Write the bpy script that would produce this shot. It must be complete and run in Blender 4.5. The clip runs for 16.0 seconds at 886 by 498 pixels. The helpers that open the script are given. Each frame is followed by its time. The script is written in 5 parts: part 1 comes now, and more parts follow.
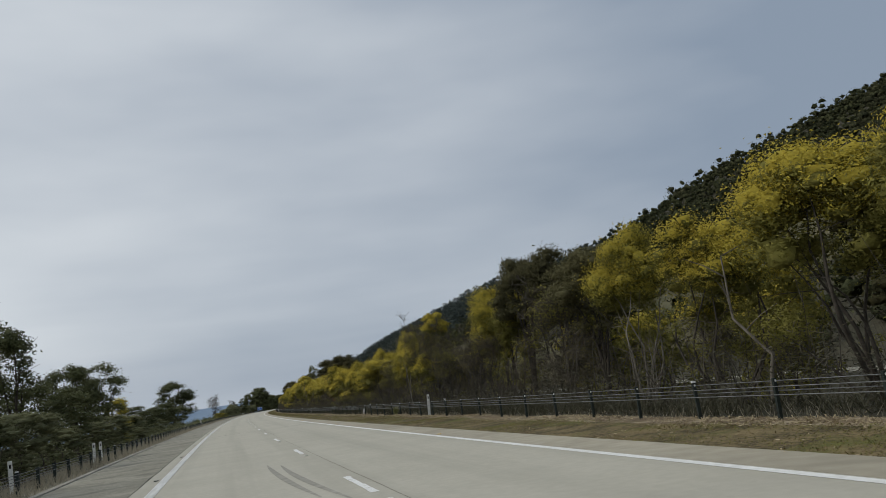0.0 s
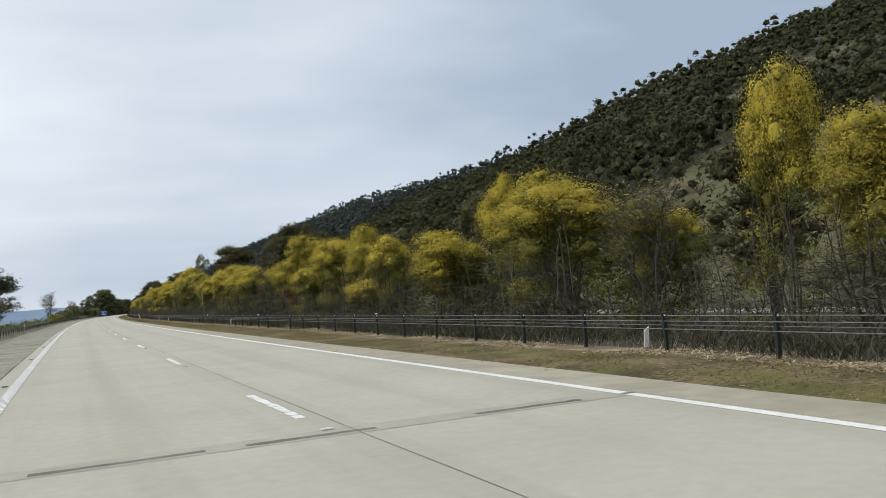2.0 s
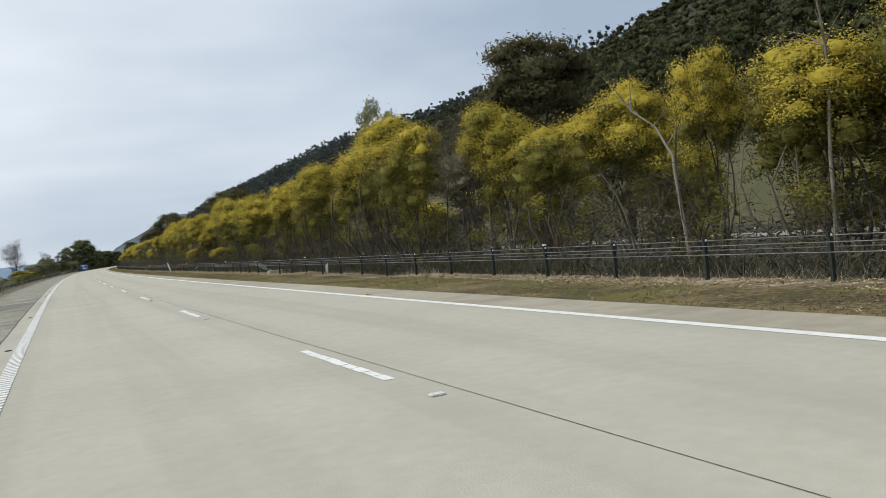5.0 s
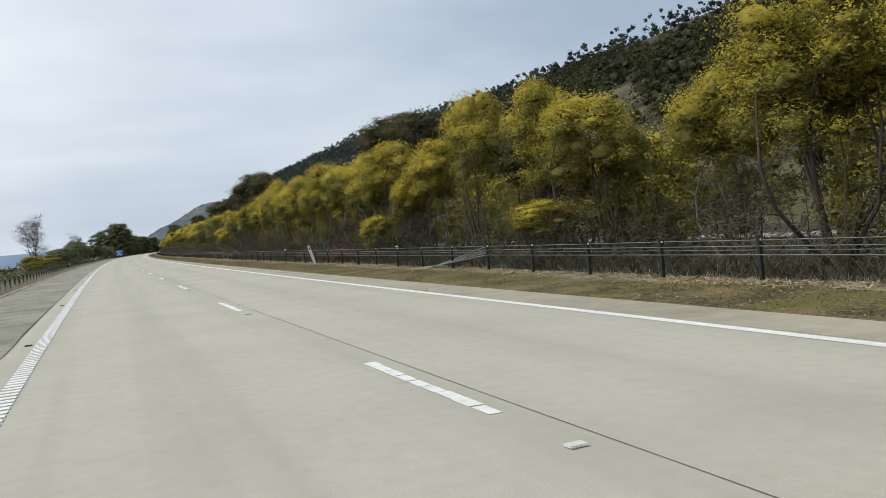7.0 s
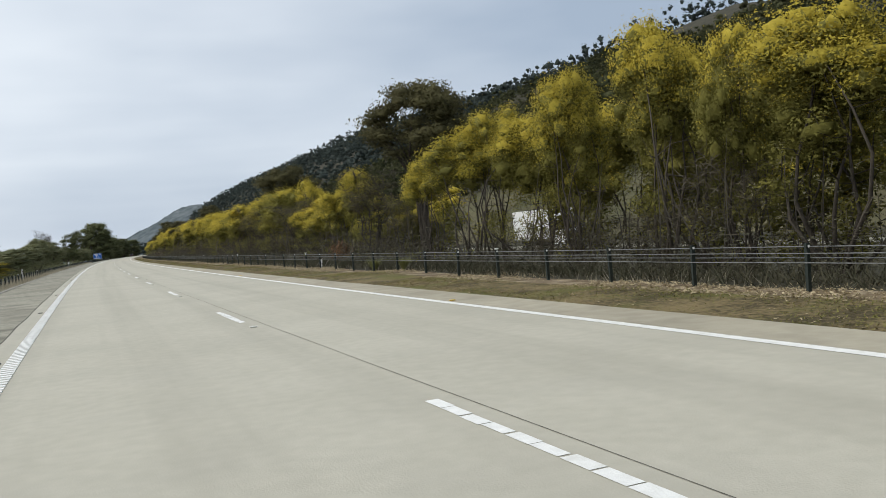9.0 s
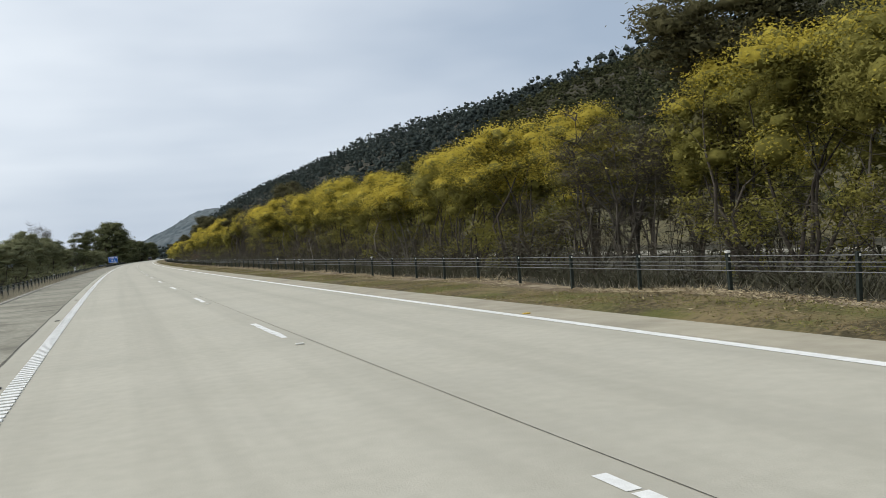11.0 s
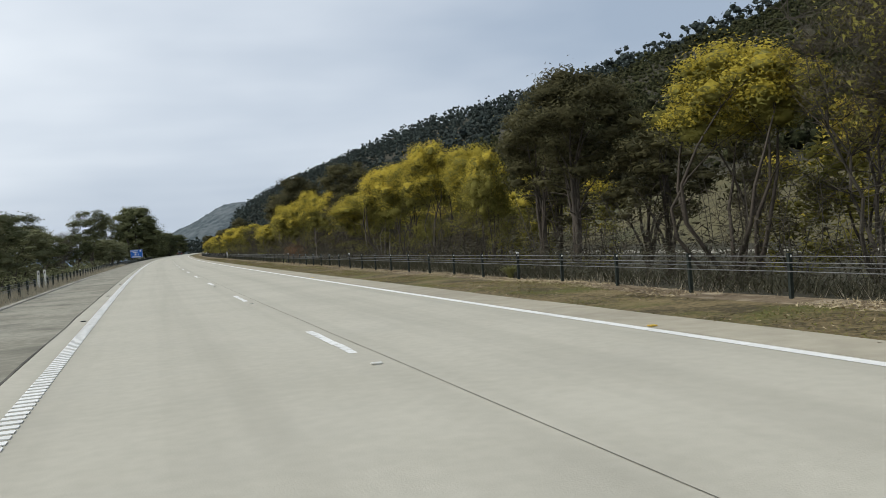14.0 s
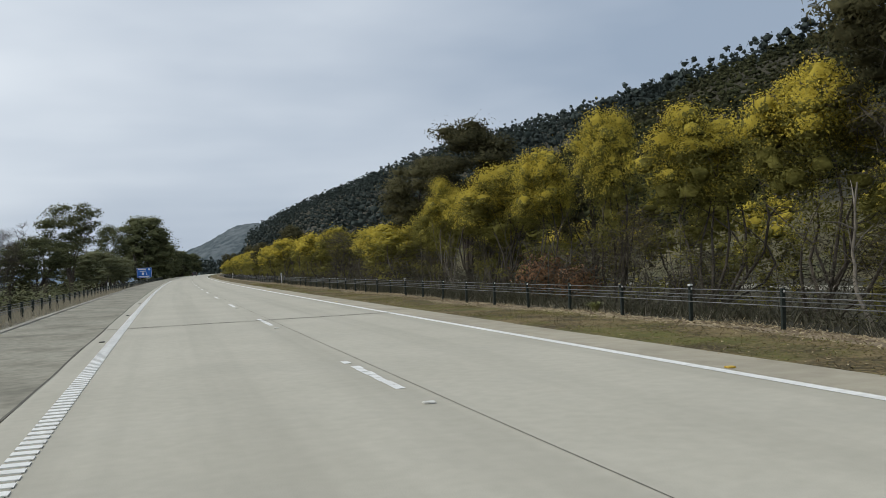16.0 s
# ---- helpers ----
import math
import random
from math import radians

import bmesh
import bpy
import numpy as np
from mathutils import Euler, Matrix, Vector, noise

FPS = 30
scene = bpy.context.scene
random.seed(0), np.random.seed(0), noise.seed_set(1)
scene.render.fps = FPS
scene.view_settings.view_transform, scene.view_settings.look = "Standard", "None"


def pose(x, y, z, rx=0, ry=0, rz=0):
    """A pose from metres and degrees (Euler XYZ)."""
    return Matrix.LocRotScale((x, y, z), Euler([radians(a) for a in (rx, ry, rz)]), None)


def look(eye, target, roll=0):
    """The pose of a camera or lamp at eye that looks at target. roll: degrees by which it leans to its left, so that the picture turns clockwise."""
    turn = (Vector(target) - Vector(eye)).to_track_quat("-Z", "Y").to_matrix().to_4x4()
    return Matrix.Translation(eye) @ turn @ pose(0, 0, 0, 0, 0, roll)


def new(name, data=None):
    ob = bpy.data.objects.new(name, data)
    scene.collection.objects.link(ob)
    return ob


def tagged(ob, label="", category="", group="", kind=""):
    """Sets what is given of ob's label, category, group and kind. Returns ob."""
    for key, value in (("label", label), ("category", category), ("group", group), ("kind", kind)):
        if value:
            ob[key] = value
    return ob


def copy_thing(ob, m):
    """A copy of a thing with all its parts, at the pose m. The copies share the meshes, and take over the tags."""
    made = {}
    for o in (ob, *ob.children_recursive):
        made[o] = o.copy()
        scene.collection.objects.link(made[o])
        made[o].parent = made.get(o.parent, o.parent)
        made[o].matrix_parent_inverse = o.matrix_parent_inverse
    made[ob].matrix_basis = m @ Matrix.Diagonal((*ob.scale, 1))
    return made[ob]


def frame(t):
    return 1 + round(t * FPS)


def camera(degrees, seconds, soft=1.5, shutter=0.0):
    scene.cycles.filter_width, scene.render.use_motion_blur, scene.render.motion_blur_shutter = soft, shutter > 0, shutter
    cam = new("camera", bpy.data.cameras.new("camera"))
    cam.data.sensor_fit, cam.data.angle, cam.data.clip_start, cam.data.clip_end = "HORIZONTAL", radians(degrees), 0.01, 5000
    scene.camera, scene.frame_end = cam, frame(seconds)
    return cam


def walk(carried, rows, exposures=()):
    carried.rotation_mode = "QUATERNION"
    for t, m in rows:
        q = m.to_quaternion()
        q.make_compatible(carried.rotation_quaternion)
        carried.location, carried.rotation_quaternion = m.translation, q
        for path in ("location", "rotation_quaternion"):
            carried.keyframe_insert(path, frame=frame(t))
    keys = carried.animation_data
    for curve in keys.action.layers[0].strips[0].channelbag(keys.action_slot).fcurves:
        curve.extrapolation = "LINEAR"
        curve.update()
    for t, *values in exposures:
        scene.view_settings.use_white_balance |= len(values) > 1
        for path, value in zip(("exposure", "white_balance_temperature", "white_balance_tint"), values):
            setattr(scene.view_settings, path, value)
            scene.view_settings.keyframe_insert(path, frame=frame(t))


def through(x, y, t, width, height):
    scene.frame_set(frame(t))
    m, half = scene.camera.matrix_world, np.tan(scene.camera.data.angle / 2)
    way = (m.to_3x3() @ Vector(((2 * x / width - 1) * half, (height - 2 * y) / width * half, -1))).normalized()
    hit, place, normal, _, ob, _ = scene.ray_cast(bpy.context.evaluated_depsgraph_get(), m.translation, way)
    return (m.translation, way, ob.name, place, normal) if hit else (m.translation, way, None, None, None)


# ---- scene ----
cam = camera(54.6, 16.0, soft=0.85)
PATH = [
    (0.0, pose(0.43, 0.12, 1.36, 98.92, 7.91, -14.25)),
    (0.5, pose(0.33, 12.99, 1.36, 97.45, 7.94, -16.81)),
    (1.0, pose(0.43, 25.74, 1.36, 94.50, 5.92, -19.58)),
    (1.5, pose(0.43, 38.29, 1.36, 93.02, 5.31, -24.34)),
    (2.0, pose(0.21, 50.68, 1.36, 92.70, 4.11, -24.09)),
    (2.5, pose(0.23, 63.10, 1.36, 91.06, 3.25, -26.59)),
    (3.0, pose(0.21, 75.42, 1.36, 91.05, 3.59, -26.95)),
    (3.5, pose(0.41, 87.76, 1.36, 90.57, 5.11, -25.52)),
    (4.0, pose(0.61, 100.19, 1.36, 89.40, 5.64, -26.36)),
    (4.5, pose(0.77, 112.59, 1.36, 88.41, 5.76, -26.31)),
    (5.0, pose(1.07, 124.97, 1.36, 88.51, 6.55, -25.66)),
    (5.2, pose(1.18, 129.92, 1.36, 89.23, 6.55, -25.71)),
    (7.3, pose(2.91, 182.59, 1.36, 88.12, 5.38, -23.60)),
    (7.5, pose(3.08, 187.62, 1.36, 88.12, 5.38, -24.52)),
    (8.0, pose(3.62, 200.20, 1.36, 88.14, 5.20, -25.30)),
    (8.5, pose(3.96, 212.82, 1.36, 88.47, 4.91, -25.37)),
    (9.0, pose(4.47, 225.20, 1.36, 88.55, 4.99, -25.06)),
    (9.5, pose(5.12, 237.45, 1.36, 88.92, 4.99, -25.10)),
    (10.0, pose(5.48, 249.95, 1.36, 88.82, 4.80, -25.11)),
    (10.2, pose(5.70, 254.95, 1.36, 88.92, 4.80, -25.28)),
    (12.3, pose(8.64, 308.75, 1.36, 88.66, 4.07, -21.87)),
    (12.5, pose(8.91, 313.66, 1.36, 88.40, 4.07, -21.92)),
    (13.0, pose(9.57, 325.93, 1.36, 88.28, 3.87, -22.66)),
    (13.5, pose(10.25, 338.02, 1.36, 88.23, 3.94, -22.66)),
    (14.0, pose(11.03, 350.13, 1.36, 88.98, 4.06, -22.76)),
    (14.5, pose(11.82, 362.37, 1.36, 89.92, 3.28, -22.25)),
    (15.0, pose(12.55, 374.63, 1.36, 90.39, 2.55, -22.20)),
    (15.5, pose(13.34, 386.87, 1.36, 90.88, 2.12, -21.58)),
    (16.0, pose(14.20, 399.11, 1.36, 90.84, 2.57, -22.11)),
]
walk(cam, PATH, exposures=((0.0, -0.60, 6400, 10), (0.5, -0.50, 6350, 10), (1.0, -0.26, 6350, 10), (1.5, 0.0, 6450, 10), (13.0, 0.0, 6450, 10), (14.5, -0.12, 6400, 10), (16.0, -0.25, 6350, 10)))

# ---- plan: the road is one long right-hand bend; s runs along it, lat to its right ----
BEND = 1.783e-4
BEND_END = 1000.0


def along(s, lat=0.0, z=0.0):
    a = BEND * min(s, BEND_END)
    x = (1 - math.cos(a)) / BEND + lat * math.cos(a)
    y = math.sin(a) / BEND - lat * math.sin(a)
    rest = max(0.0, s - BEND_END)
    return Vector((x + rest * math.sin(a), y + rest * math.cos(a), z))


def heading(s):
    return -math.degrees(BEND * min(s, BEND_END))


def smooth(a, b, x):
    u = min(1.0, max(0.0, (x - a) / (b - a)))
    return u * u * (3 - 2 * u)


# spurs and saddles of the hill along the road
HILL_S = (-40, 100, 220, 350, 420, 510, 630, 720, 820, 1000, 1400, 1900)
HILL_H = (1.023, 1.025, 1.028, 1.03, 0.92, 0.765, 0.845, 0.975, 0.98, 0.985, 1.131, 1.27)


def open_grass(s, lat):
    """Grazed clearings on the lower hillside."""
    w = 5 * noise.noise(Vector((s / 30, lat / 30, 9)))
    if 245 < s + w < 341 + 0.55 * (lat - 71):
        return lat < min(128, 74 + 0.75 * max(0, s - 285)) + w
    if 98 < s + w < 172 and lat + w < 108:
        return True
    if 186 < s + w < 226 and 142 < lat + w < 176:
        return True
    return lat + w < (78 if 130 < s < 245 else 71 if 330 < s < 640 else 0)


def ground_z(s, lat):
    """Height of the ground: flat road, a hollow median, the far carriageway, then the hill; a falling bank on the other side."""
    if lat > 6.8:
        z = -0.02 - 0.03 * smooth(8.5, 10.5, lat) - 2.1 * smooth(10.5, 26, lat) + 0.95 * smooth(27, 34, lat) - 0.7 * smooth(35.5, 37.5, lat)
        up = lat + 0.13 * max(0.0, s - 1000)
        if up > 52:
            z += (0.458 * (min(up, 235) - 52) + 0.316 * max(0.0, min(up, 450) - 235)) * float(np.interp(s, HILL_S, HILL_H))
            z *= 1 + 0.05 * noise.noise(Vector((s / 160, lat / 160, 0)))
            z += 3 * noise.noise(Vector((s / 60, lat / 60, 4))) * smooth(60, 120, up)
    elif lat < -4.0:
        z = -0.02 - 0.1 * smooth(4.5, 6, -lat) - 2.6 * smooth(6, 22, -lat) - 9 * smooth(20, 90, -lat) - 14 * smooth(90, 500, -lat)
    else:
        return -0.06
    if abs(lat) > 7:
        z += 0.12 * noise.noise(Vector((s / 5, lat / 5, 2)))
    return z


# ---- daylight: thin high cloud, the brightest part to the side of the valley ----
world = bpy.data.worlds.new("overcast_sky")
scene.world = world
world.use_nodes = True
wn, wl = world.node_tree.nodes, world.node_tree.links
wn.clear()
SUN_UP, SUN_TURN = radians(48), radians(-75)
sky = wn.new("ShaderNodeTexSky")
sky.sky_type, sky.sun_disc, sky.sun_elevation, sky.sun_rotation = "NISHITA", False, SUN_UP, SUN_TURN
sky.air_density, sky.dust_density = 1.0, 3.0
skygain = wn.new("ShaderNodeVectorMath")
skygain.operation = "SCALE"
skygain.inputs["Scale"].default_value = 0.10
wl.new(sky.outputs[0], skygain.inputs[0])
coord = wn.new("ShaderNodeTexCoord")
stretch = wn.new("ShaderNodeMapping")
stretch.inputs["Scale"].default_value = (1.0, 1.0, 3.2)
wl.new(coord.outputs["Generated"], stretch.inputs[0])
puffs = wn.new("ShaderNodeTexNoise")
puffs.inputs["Scale"].default_value, puffs.inputs["Detail"].default_value, puffs.inputs["Roughness"].default_value = 2.1, 4.0, 0.45
wl.new(stretch.outputs[0], puffs.inputs["Vector"])
split = wn.new("ShaderNodeSeparateXYZ")
wl.new(coord.outputs["Generated"], split.inputs[0])
# bright white cloud over the valley, thinner and bluer over the hill
side = wn.new("ShaderNodeMapRange")
side.inputs["From Min"].default_value, side.inputs["From Max"].default_value = -0.45, 0.86
side.clamp = False
wl.new(split.outputs[0], side.inputs["Value"])
ragged = wn.new("ShaderNodeMath")
ragged.operation = "MULTIPLY_ADD"
ragged.inputs[1].default_value = -1.45
wl.new(puffs.outputs[0], ragged.inputs[0]), wl.new(side.outputs[0], ragged.inputs[2])
ramp = wn.new("ShaderNodeValToRGB")
ramp.color_ramp.elements[0].position, ramp.color_ramp.elements[0].color = 0.0, (0.93, 0.985, 1.03, 1)
ramp.color_ramp.elements[1].position, ramp.color_ramp.elements[1].color = 1.0, (0.39, 0.475, 0.59, 1)
middle = ramp.color_ramp.elements.new(0.5)
middle.color = (0.63, 0.70, 0.785, 1)
flat = wn.new("ShaderNodeMapping")
flat.inputs["Scale"].default_value = (1.0, 1.0, 15.0)
wl.new(coord.outputs["Generated"], flat.inputs[0])
streaks = wn.new("ShaderNodeTexNoise")
streaks.inputs["Scale"].default_value, streaks.inputs["Detail"].default_value = 1.5, 3.0
wl.new(flat.outputs[0], streaks.inputs["Vector"])
low_sky = wn.new("ShaderNodeMapRange")
low_sky.inputs["From Min"].default_value, low_sky.inputs["From Max"].default_value = 0.06, 0.26
low_sky.inputs["To Min"].default_value, low_sky.inputs["To Max"].default_value = 0.5, 0.0
wl.new(split.outputs[2], low_sky.inputs["Value"])
centred = wn.new("ShaderNodeMath")
centred.operation = "SUBTRACT"
centred.inputs[1].default_value = 0.47
wl.new(streaks.outputs[0], centred.inputs[0])
banks = wn.new("ShaderNodeMath")
banks.operation = "MULTIPLY_ADD"
wl.new(centred.outputs[0], banks.inputs[0]), wl.new(low_sky.outputs[0], banks.inputs[1]), wl.new(ragged.outputs[0], banks.inputs[2])
lift = wn.new("ShaderNodeMath")
lift.operation = "ADD"
lift.inputs[1].default_value = 0.72
wl.new(banks.outputs[0], lift.inputs[0])
wl.new(lift.outputs[0], ramp.inputs[0])
belt = wn.new("ShaderNodeMapRange")
belt.interpolation_type = "SMOOTHSTEP"
belt.inputs["From Min"].default_value, belt.inputs["From Max"].default_value = 0.04, 0.24
belt.inputs["To Min"].default_value, belt.inputs["To Max"].default_value = 1.06, 1.02
wl.new(split.outputs[2], belt.inputs["Value"])
cloud = wn.new("ShaderNodeVectorMath")
cloud.operation = "SCALE"
wl.new(ramp.outputs[0], cloud.inputs[0])
wl.new(belt.outputs[0], cloud.inputs["Scale"])
both = wn.new("ShaderNodeMix")
both.data_type = "RGBA"
both.inputs[0].default_value = 0.90
wl.new(skygain.outputs[0], both.inputs[6])
wl.new(cloud.outputs[0], both.inputs[7])
back = wn.new("ShaderNodeBackground")
back.inputs["Strength"].default_value = 1.03
wl.new(both.outputs[2], back.inputs[0])
wout = wn.new("ShaderNodeOutputWorld")
wl.new(back.outputs[0], wout.inputs[0])

sun = new("sun", bpy.data.lights.new("sun", "SUN"))
sun.data.energy, sun.data.angle, sun.data.color = 1.75, radians(20), (1.0, 0.95, 0.85)
sun_way = Vector((math.sin(SUN_TURN) * math.cos(SUN_UP), math.cos(SUN_TURN) * math.cos(SUN_UP), math.sin(SUN_UP)))
sun.matrix_world = look(sun_way * 100, (0, 0, 0))


# ---- materials ----
def material(name, dark, light, scale=8.0, rough=0.8, bump=0.0, bump_scale=None, metal=0.0, island=0.0, per_object=0.0, stains=None, through=0.0, spec=0.3, depth=0.03, grain=1.0):
    """Two colours mixed by noise at two scales; island and per_object shift the brightness of leaves and of things at random;
    stains: a colour, a scale and how much; through: light that passes a leaf; grain: the contrast of the noise."""
    m = bpy.data.materials.new(name)
    m.use_nodes = True
    n, l = m.node_tree.nodes, m.node_tree.links
    b = n["Principled BSDF"]
    where = n.new("ShaderNodeTexCoord")
    fine, wide = n.new("ShaderNodeTexNoise"), n.new("ShaderNodeTexNoise")
    for t, sc, de in ((fine, scale, 6.0), (wide, scale / 14, 3.0)):
        t.inputs["Scale"].default_value, t.inputs["Detail"].default_value = sc, de
        l.new(where.outputs["Object"], t.inputs["Vector"])
    add = n.new("ShaderNodeMath")
    add.operation = "ADD"
    l.new(fine.outputs[0], add.inputs[0]), l.new(wide.outputs[0], add.inputs[1])
    last = add
    if grain != 1.0:
        last = n.new("ShaderNodeMath")
        last.operation = "MULTIPLY_ADD"
        last.inputs[1].default_value, last.inputs[2].default_value = grain, 1.0 - grain
        l.new(add.outputs[0], last.inputs[0])
    if island or per_object:
        for source, gain in ((n.new("ShaderNodeNewGeometry"), island), (n.new("ShaderNodeObjectInfo"), per_object)):
            if gain:
                k = n.new("ShaderNodeMath")
                k.operation = "MULTIPLY_ADD"
                k.inputs[1].default_value = gain
                l.new(source.outputs["Random Per Island" if "Random Per Island" in source.outputs else "Random"], k.inputs[0])
                l.new(last.outputs[0], k.inputs[2])
                last = k
    span = n.new("ShaderNodeMapRange")
    span.inputs["From Min"].default_value, span.inputs["From Max"].default_value = 0.72, 1.28 + island + per_object
    l.new(last.outputs[0], span.inputs["Value"])
    mix = n.new("ShaderNodeMix")
    mix.data_type = "RGBA"
    mix.inputs[6].default_value, mix.inputs[7].default_value = (*dark, 1), (*light, 1)
    l.new(span.outputs[0], mix.inputs[0])
    colour = mix.outputs[2]
    if stains:
        tint, sc, much = stains
        blot = n.new("ShaderNodeTexNoise")
        blot.inputs["Scale"].default_value, blot.inputs["Detail"].default_value = sc, 4.0
        l.new(where.outputs["Object"], blot.inputs["Vector"])
        edge = n.new("ShaderNodeMapRange")
        edge.inputs["From Min"].default_value, edge.inputs["From Max"].default_value, edge.inputs["To Max"].default_value = 0.5, 0.72, much
        l.new(blot.outputs[0], edge.inputs["Value"])
        over = n.new("ShaderNodeMix")
        over.data_type = "RGBA"
        over.inputs[7].default_value = (*tint, 1)
        l.new(edge.outputs[0], over.inputs[0]), l.new(colour, over.inputs[6])
        colour = over.outputs[2]
    l.new(colour, b.inputs["Base Color"])
    b.inputs["Roughness"].default_value, b.inputs["Metallic"].default_value = rough, metal
    b.inputs["Specular IOR Level"].default_value = spec
    if bump:
        relief, up = n.new("ShaderNodeTexNoise"), n.new("ShaderNodeBump")
        relief.inputs["Scale"].default_value, relief.inputs["Detail"].default_value = bump_scale or scale, 5.0
        up.inputs["Strength"].default_value, up.inputs["Distance"].default_value = bump, depth
        l.new(where.outputs["Object"], relief.inputs["Vector"])
        l.new(relief.outputs[0], up.inputs["Height"]), l.new(up.outputs[0], b.inputs["Normal"])
    if through:
        thin, blend = n.new("ShaderNodeBsdfTranslucent"), n.new("ShaderNodeMixShader")
        blend.inputs[0].default_value = through
        l.new(colour, thin.inputs["Color"])
        l.new(b.outputs[0], blend.inputs[1]), l.new(thin.outputs[0], blend.inputs[2])
        l.new(blend.outputs[0], n["Material Output"].inputs["Surface"])
    return m


CONCRETE = material("concrete", (0.418, 0.397, 0.326), (0.482, 0.459, 0.381), 6.0, 0.85, 0.12, 60, stains=((0.36, 0.345, 0.295), 0.6, 0.25))


def worn_lanes(m):
    """Wheel tracks polished paler and an oil-darkened strip down the middle of each lane; the first texture coordinate is the distance across the road."""
    n, l = m.node_tree.nodes, m.node_tree.links
    b = n["Principled BSDF"]
    colour = b.inputs["Base Color"].links[0].from_socket
    uv, split, streak = n.new("ShaderNodeUVMap"), n.new("ShaderNodeSeparateXYZ"), n.new("ShaderNodeTexNoise")
    uv.uv_map = "across"
    l.new(uv.outputs[0], split.inputs[0])
    wave = n.new("ShaderNodeMath")
    wave.operation = "MULTIPLY_ADD"
    wave.inputs[1].default_value, wave.inputs[2].default_value = 2 * math.pi / 1.745, -2 * math.pi * 0.635 / 1.745
    l.new(split.outputs[0], wave.inputs[0])
    cos = n.new("ShaderNodeMath")
    cos.operation = "COSINE"
    l.new(wave.outputs[0], cos.inputs[0])
    scale = n.new("ShaderNodeMapping")
    scale.inputs["Scale"].default_value = (2.6, 0.045, 1.0)
    l.new(uv.outputs[0], scale.inputs[0])
    streak.inputs["Scale"].default_value, streak.inputs["Detail"].default_value = 1.0, 4.0
    l.new(scale.outputs[0], streak.inputs["Vector"])
    much = n.new("ShaderNodeMath")
    much.operation = "MULTIPLY_ADD"
    much.inputs[1].default_value = 0.16
    l.new(cos.outputs[0], much.inputs[0]), l.new(streak.outputs[0], much.inputs[2])
    edge = n.new("ShaderNodeMapRange")
    edge.inputs["From Min"].default_value, edge.inputs["From Max"].default_value, edge.inputs["To Max"].default_value = 0.42, 0.9, 0.42
    l.new(much.outputs[0], edge.inputs["Value"])
    over = n.new("ShaderNodeMix")
    over.data_type = "RGBA"
    over.inputs[7].default_value = (0.30, 0.283, 0.23, 1)
    l.new(edge.outputs[0], over.inputs[0]), l.new(colour, over.inputs[6])
    l.new(over.outputs[2], b.inputs["Base Color"])


worn_lanes(CONCRETE)
SHOULDER = material("weathered_concrete", (0.225, 0.214, 0.168), (0.335, 0.318, 0.256), 5.0, 0.9, 0.35, 50, stains=((0.115, 0.11, 0.085), 0.7, 0.75), grain=1.5)
EDGE = material("worn_edge_concrete", (0.32, 0.29, 0.222), (0.435, 0.40, 0.31), 2.6, 0.9, 0.2, 50, stains=((0.22, 0.20, 0.152), 0.7, 0.5))
KERB = material("kerb_concrete", (0.24, 0.225, 0.185), (0.40, 0.38, 0.325), 6.0, 0.9, 0.3, 40)
PAINT = material("road_paint", (0.72, 0.72, 0.69), (0.86, 0.86, 0.83), 9.0, 0.6, 0.2, 60, stains=((0.52, 0.50, 0.44), 5.0, 0.35))
DIRTYPAINT = material("dirty_road_paint", (0.29, 0.275, 0.225), (0.43, 0.41, 0.34), 9.0, 0.7, 0.2, 60)
STUD = material("dull_ceramic", (0.56, 0.55, 0.50), (0.72, 0.71, 0.66), 20.0, 0.5)
BAND = material("stained_concrete", (0.33, 0.315, 0.26), (0.43, 0.41, 0.34), 3.0, 0.88, 0.25, 60)
CRACK = material("worn_joint", (0.10, 0.095, 0.077), (0.24, 0.228, 0.188), 4.0, 0.9)
SEAL = material("joint_sealant", (0.05, 0.046, 0.04), (0.17, 0.16, 0.13), 5.0, 0.9)
VERGE = material("verge_turf", (0.065, 0.052, 0.024), (0.215, 0.165, 0.08), 11.0, 0.95, 1.0, 30, stains=((0.115, 0.12, 0.026), 0.6, 1.0), grain=1.8)
LITTER = material("leaf_litter", (0.085, 0.06, 0.036), (0.24, 0.185, 0.118), 7.0, 0.95, 0.9, 25, stains=((0.46, 0.385, 0.27), 1.3, 0.9))
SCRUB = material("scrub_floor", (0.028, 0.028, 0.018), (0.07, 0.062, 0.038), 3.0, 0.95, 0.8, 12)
HILLGRASS = material("hill_grass", (0.062, 0.058, 0.028), (0.125, 0.108, 0.053), 0.6, 0.95, 0.5, 8, stains=((0.058, 0.066, 0.026), 0.08, 0.7))
FARGROUND = material("valley_floor", (0.07, 0.08, 0.04), (0.12, 0.12, 0.06), 0.05, 0.95)
POST = material("dark_green_post", (0.013, 0.019, 0.016), (0.032, 0.041, 0.036), 14.0, 0.55, 0.1)
ROPE = material("galvanised_rope", (0.13, 0.135, 0.135), (0.27, 0.275, 0.275), 30.0, 0.55, 0.4, 200, metal=0.3)
WHITE = material("white_plastic", (0.66, 0.66, 0.62), (0.80, 0.80, 0.77), 9.0, 0.5, stains=((0.45, 0.42, 0.36), 4.0, 0.5))
BLACK = material("black_rubber", (0.012, 0.012, 0.013), (0.035, 0.035, 0.036), 9.0, 0.6)
YELLOW = material("yellow_reflector", (0.55, 0.36, 0.04), (0.72, 0.50, 0.08), 20.0, 0.35)
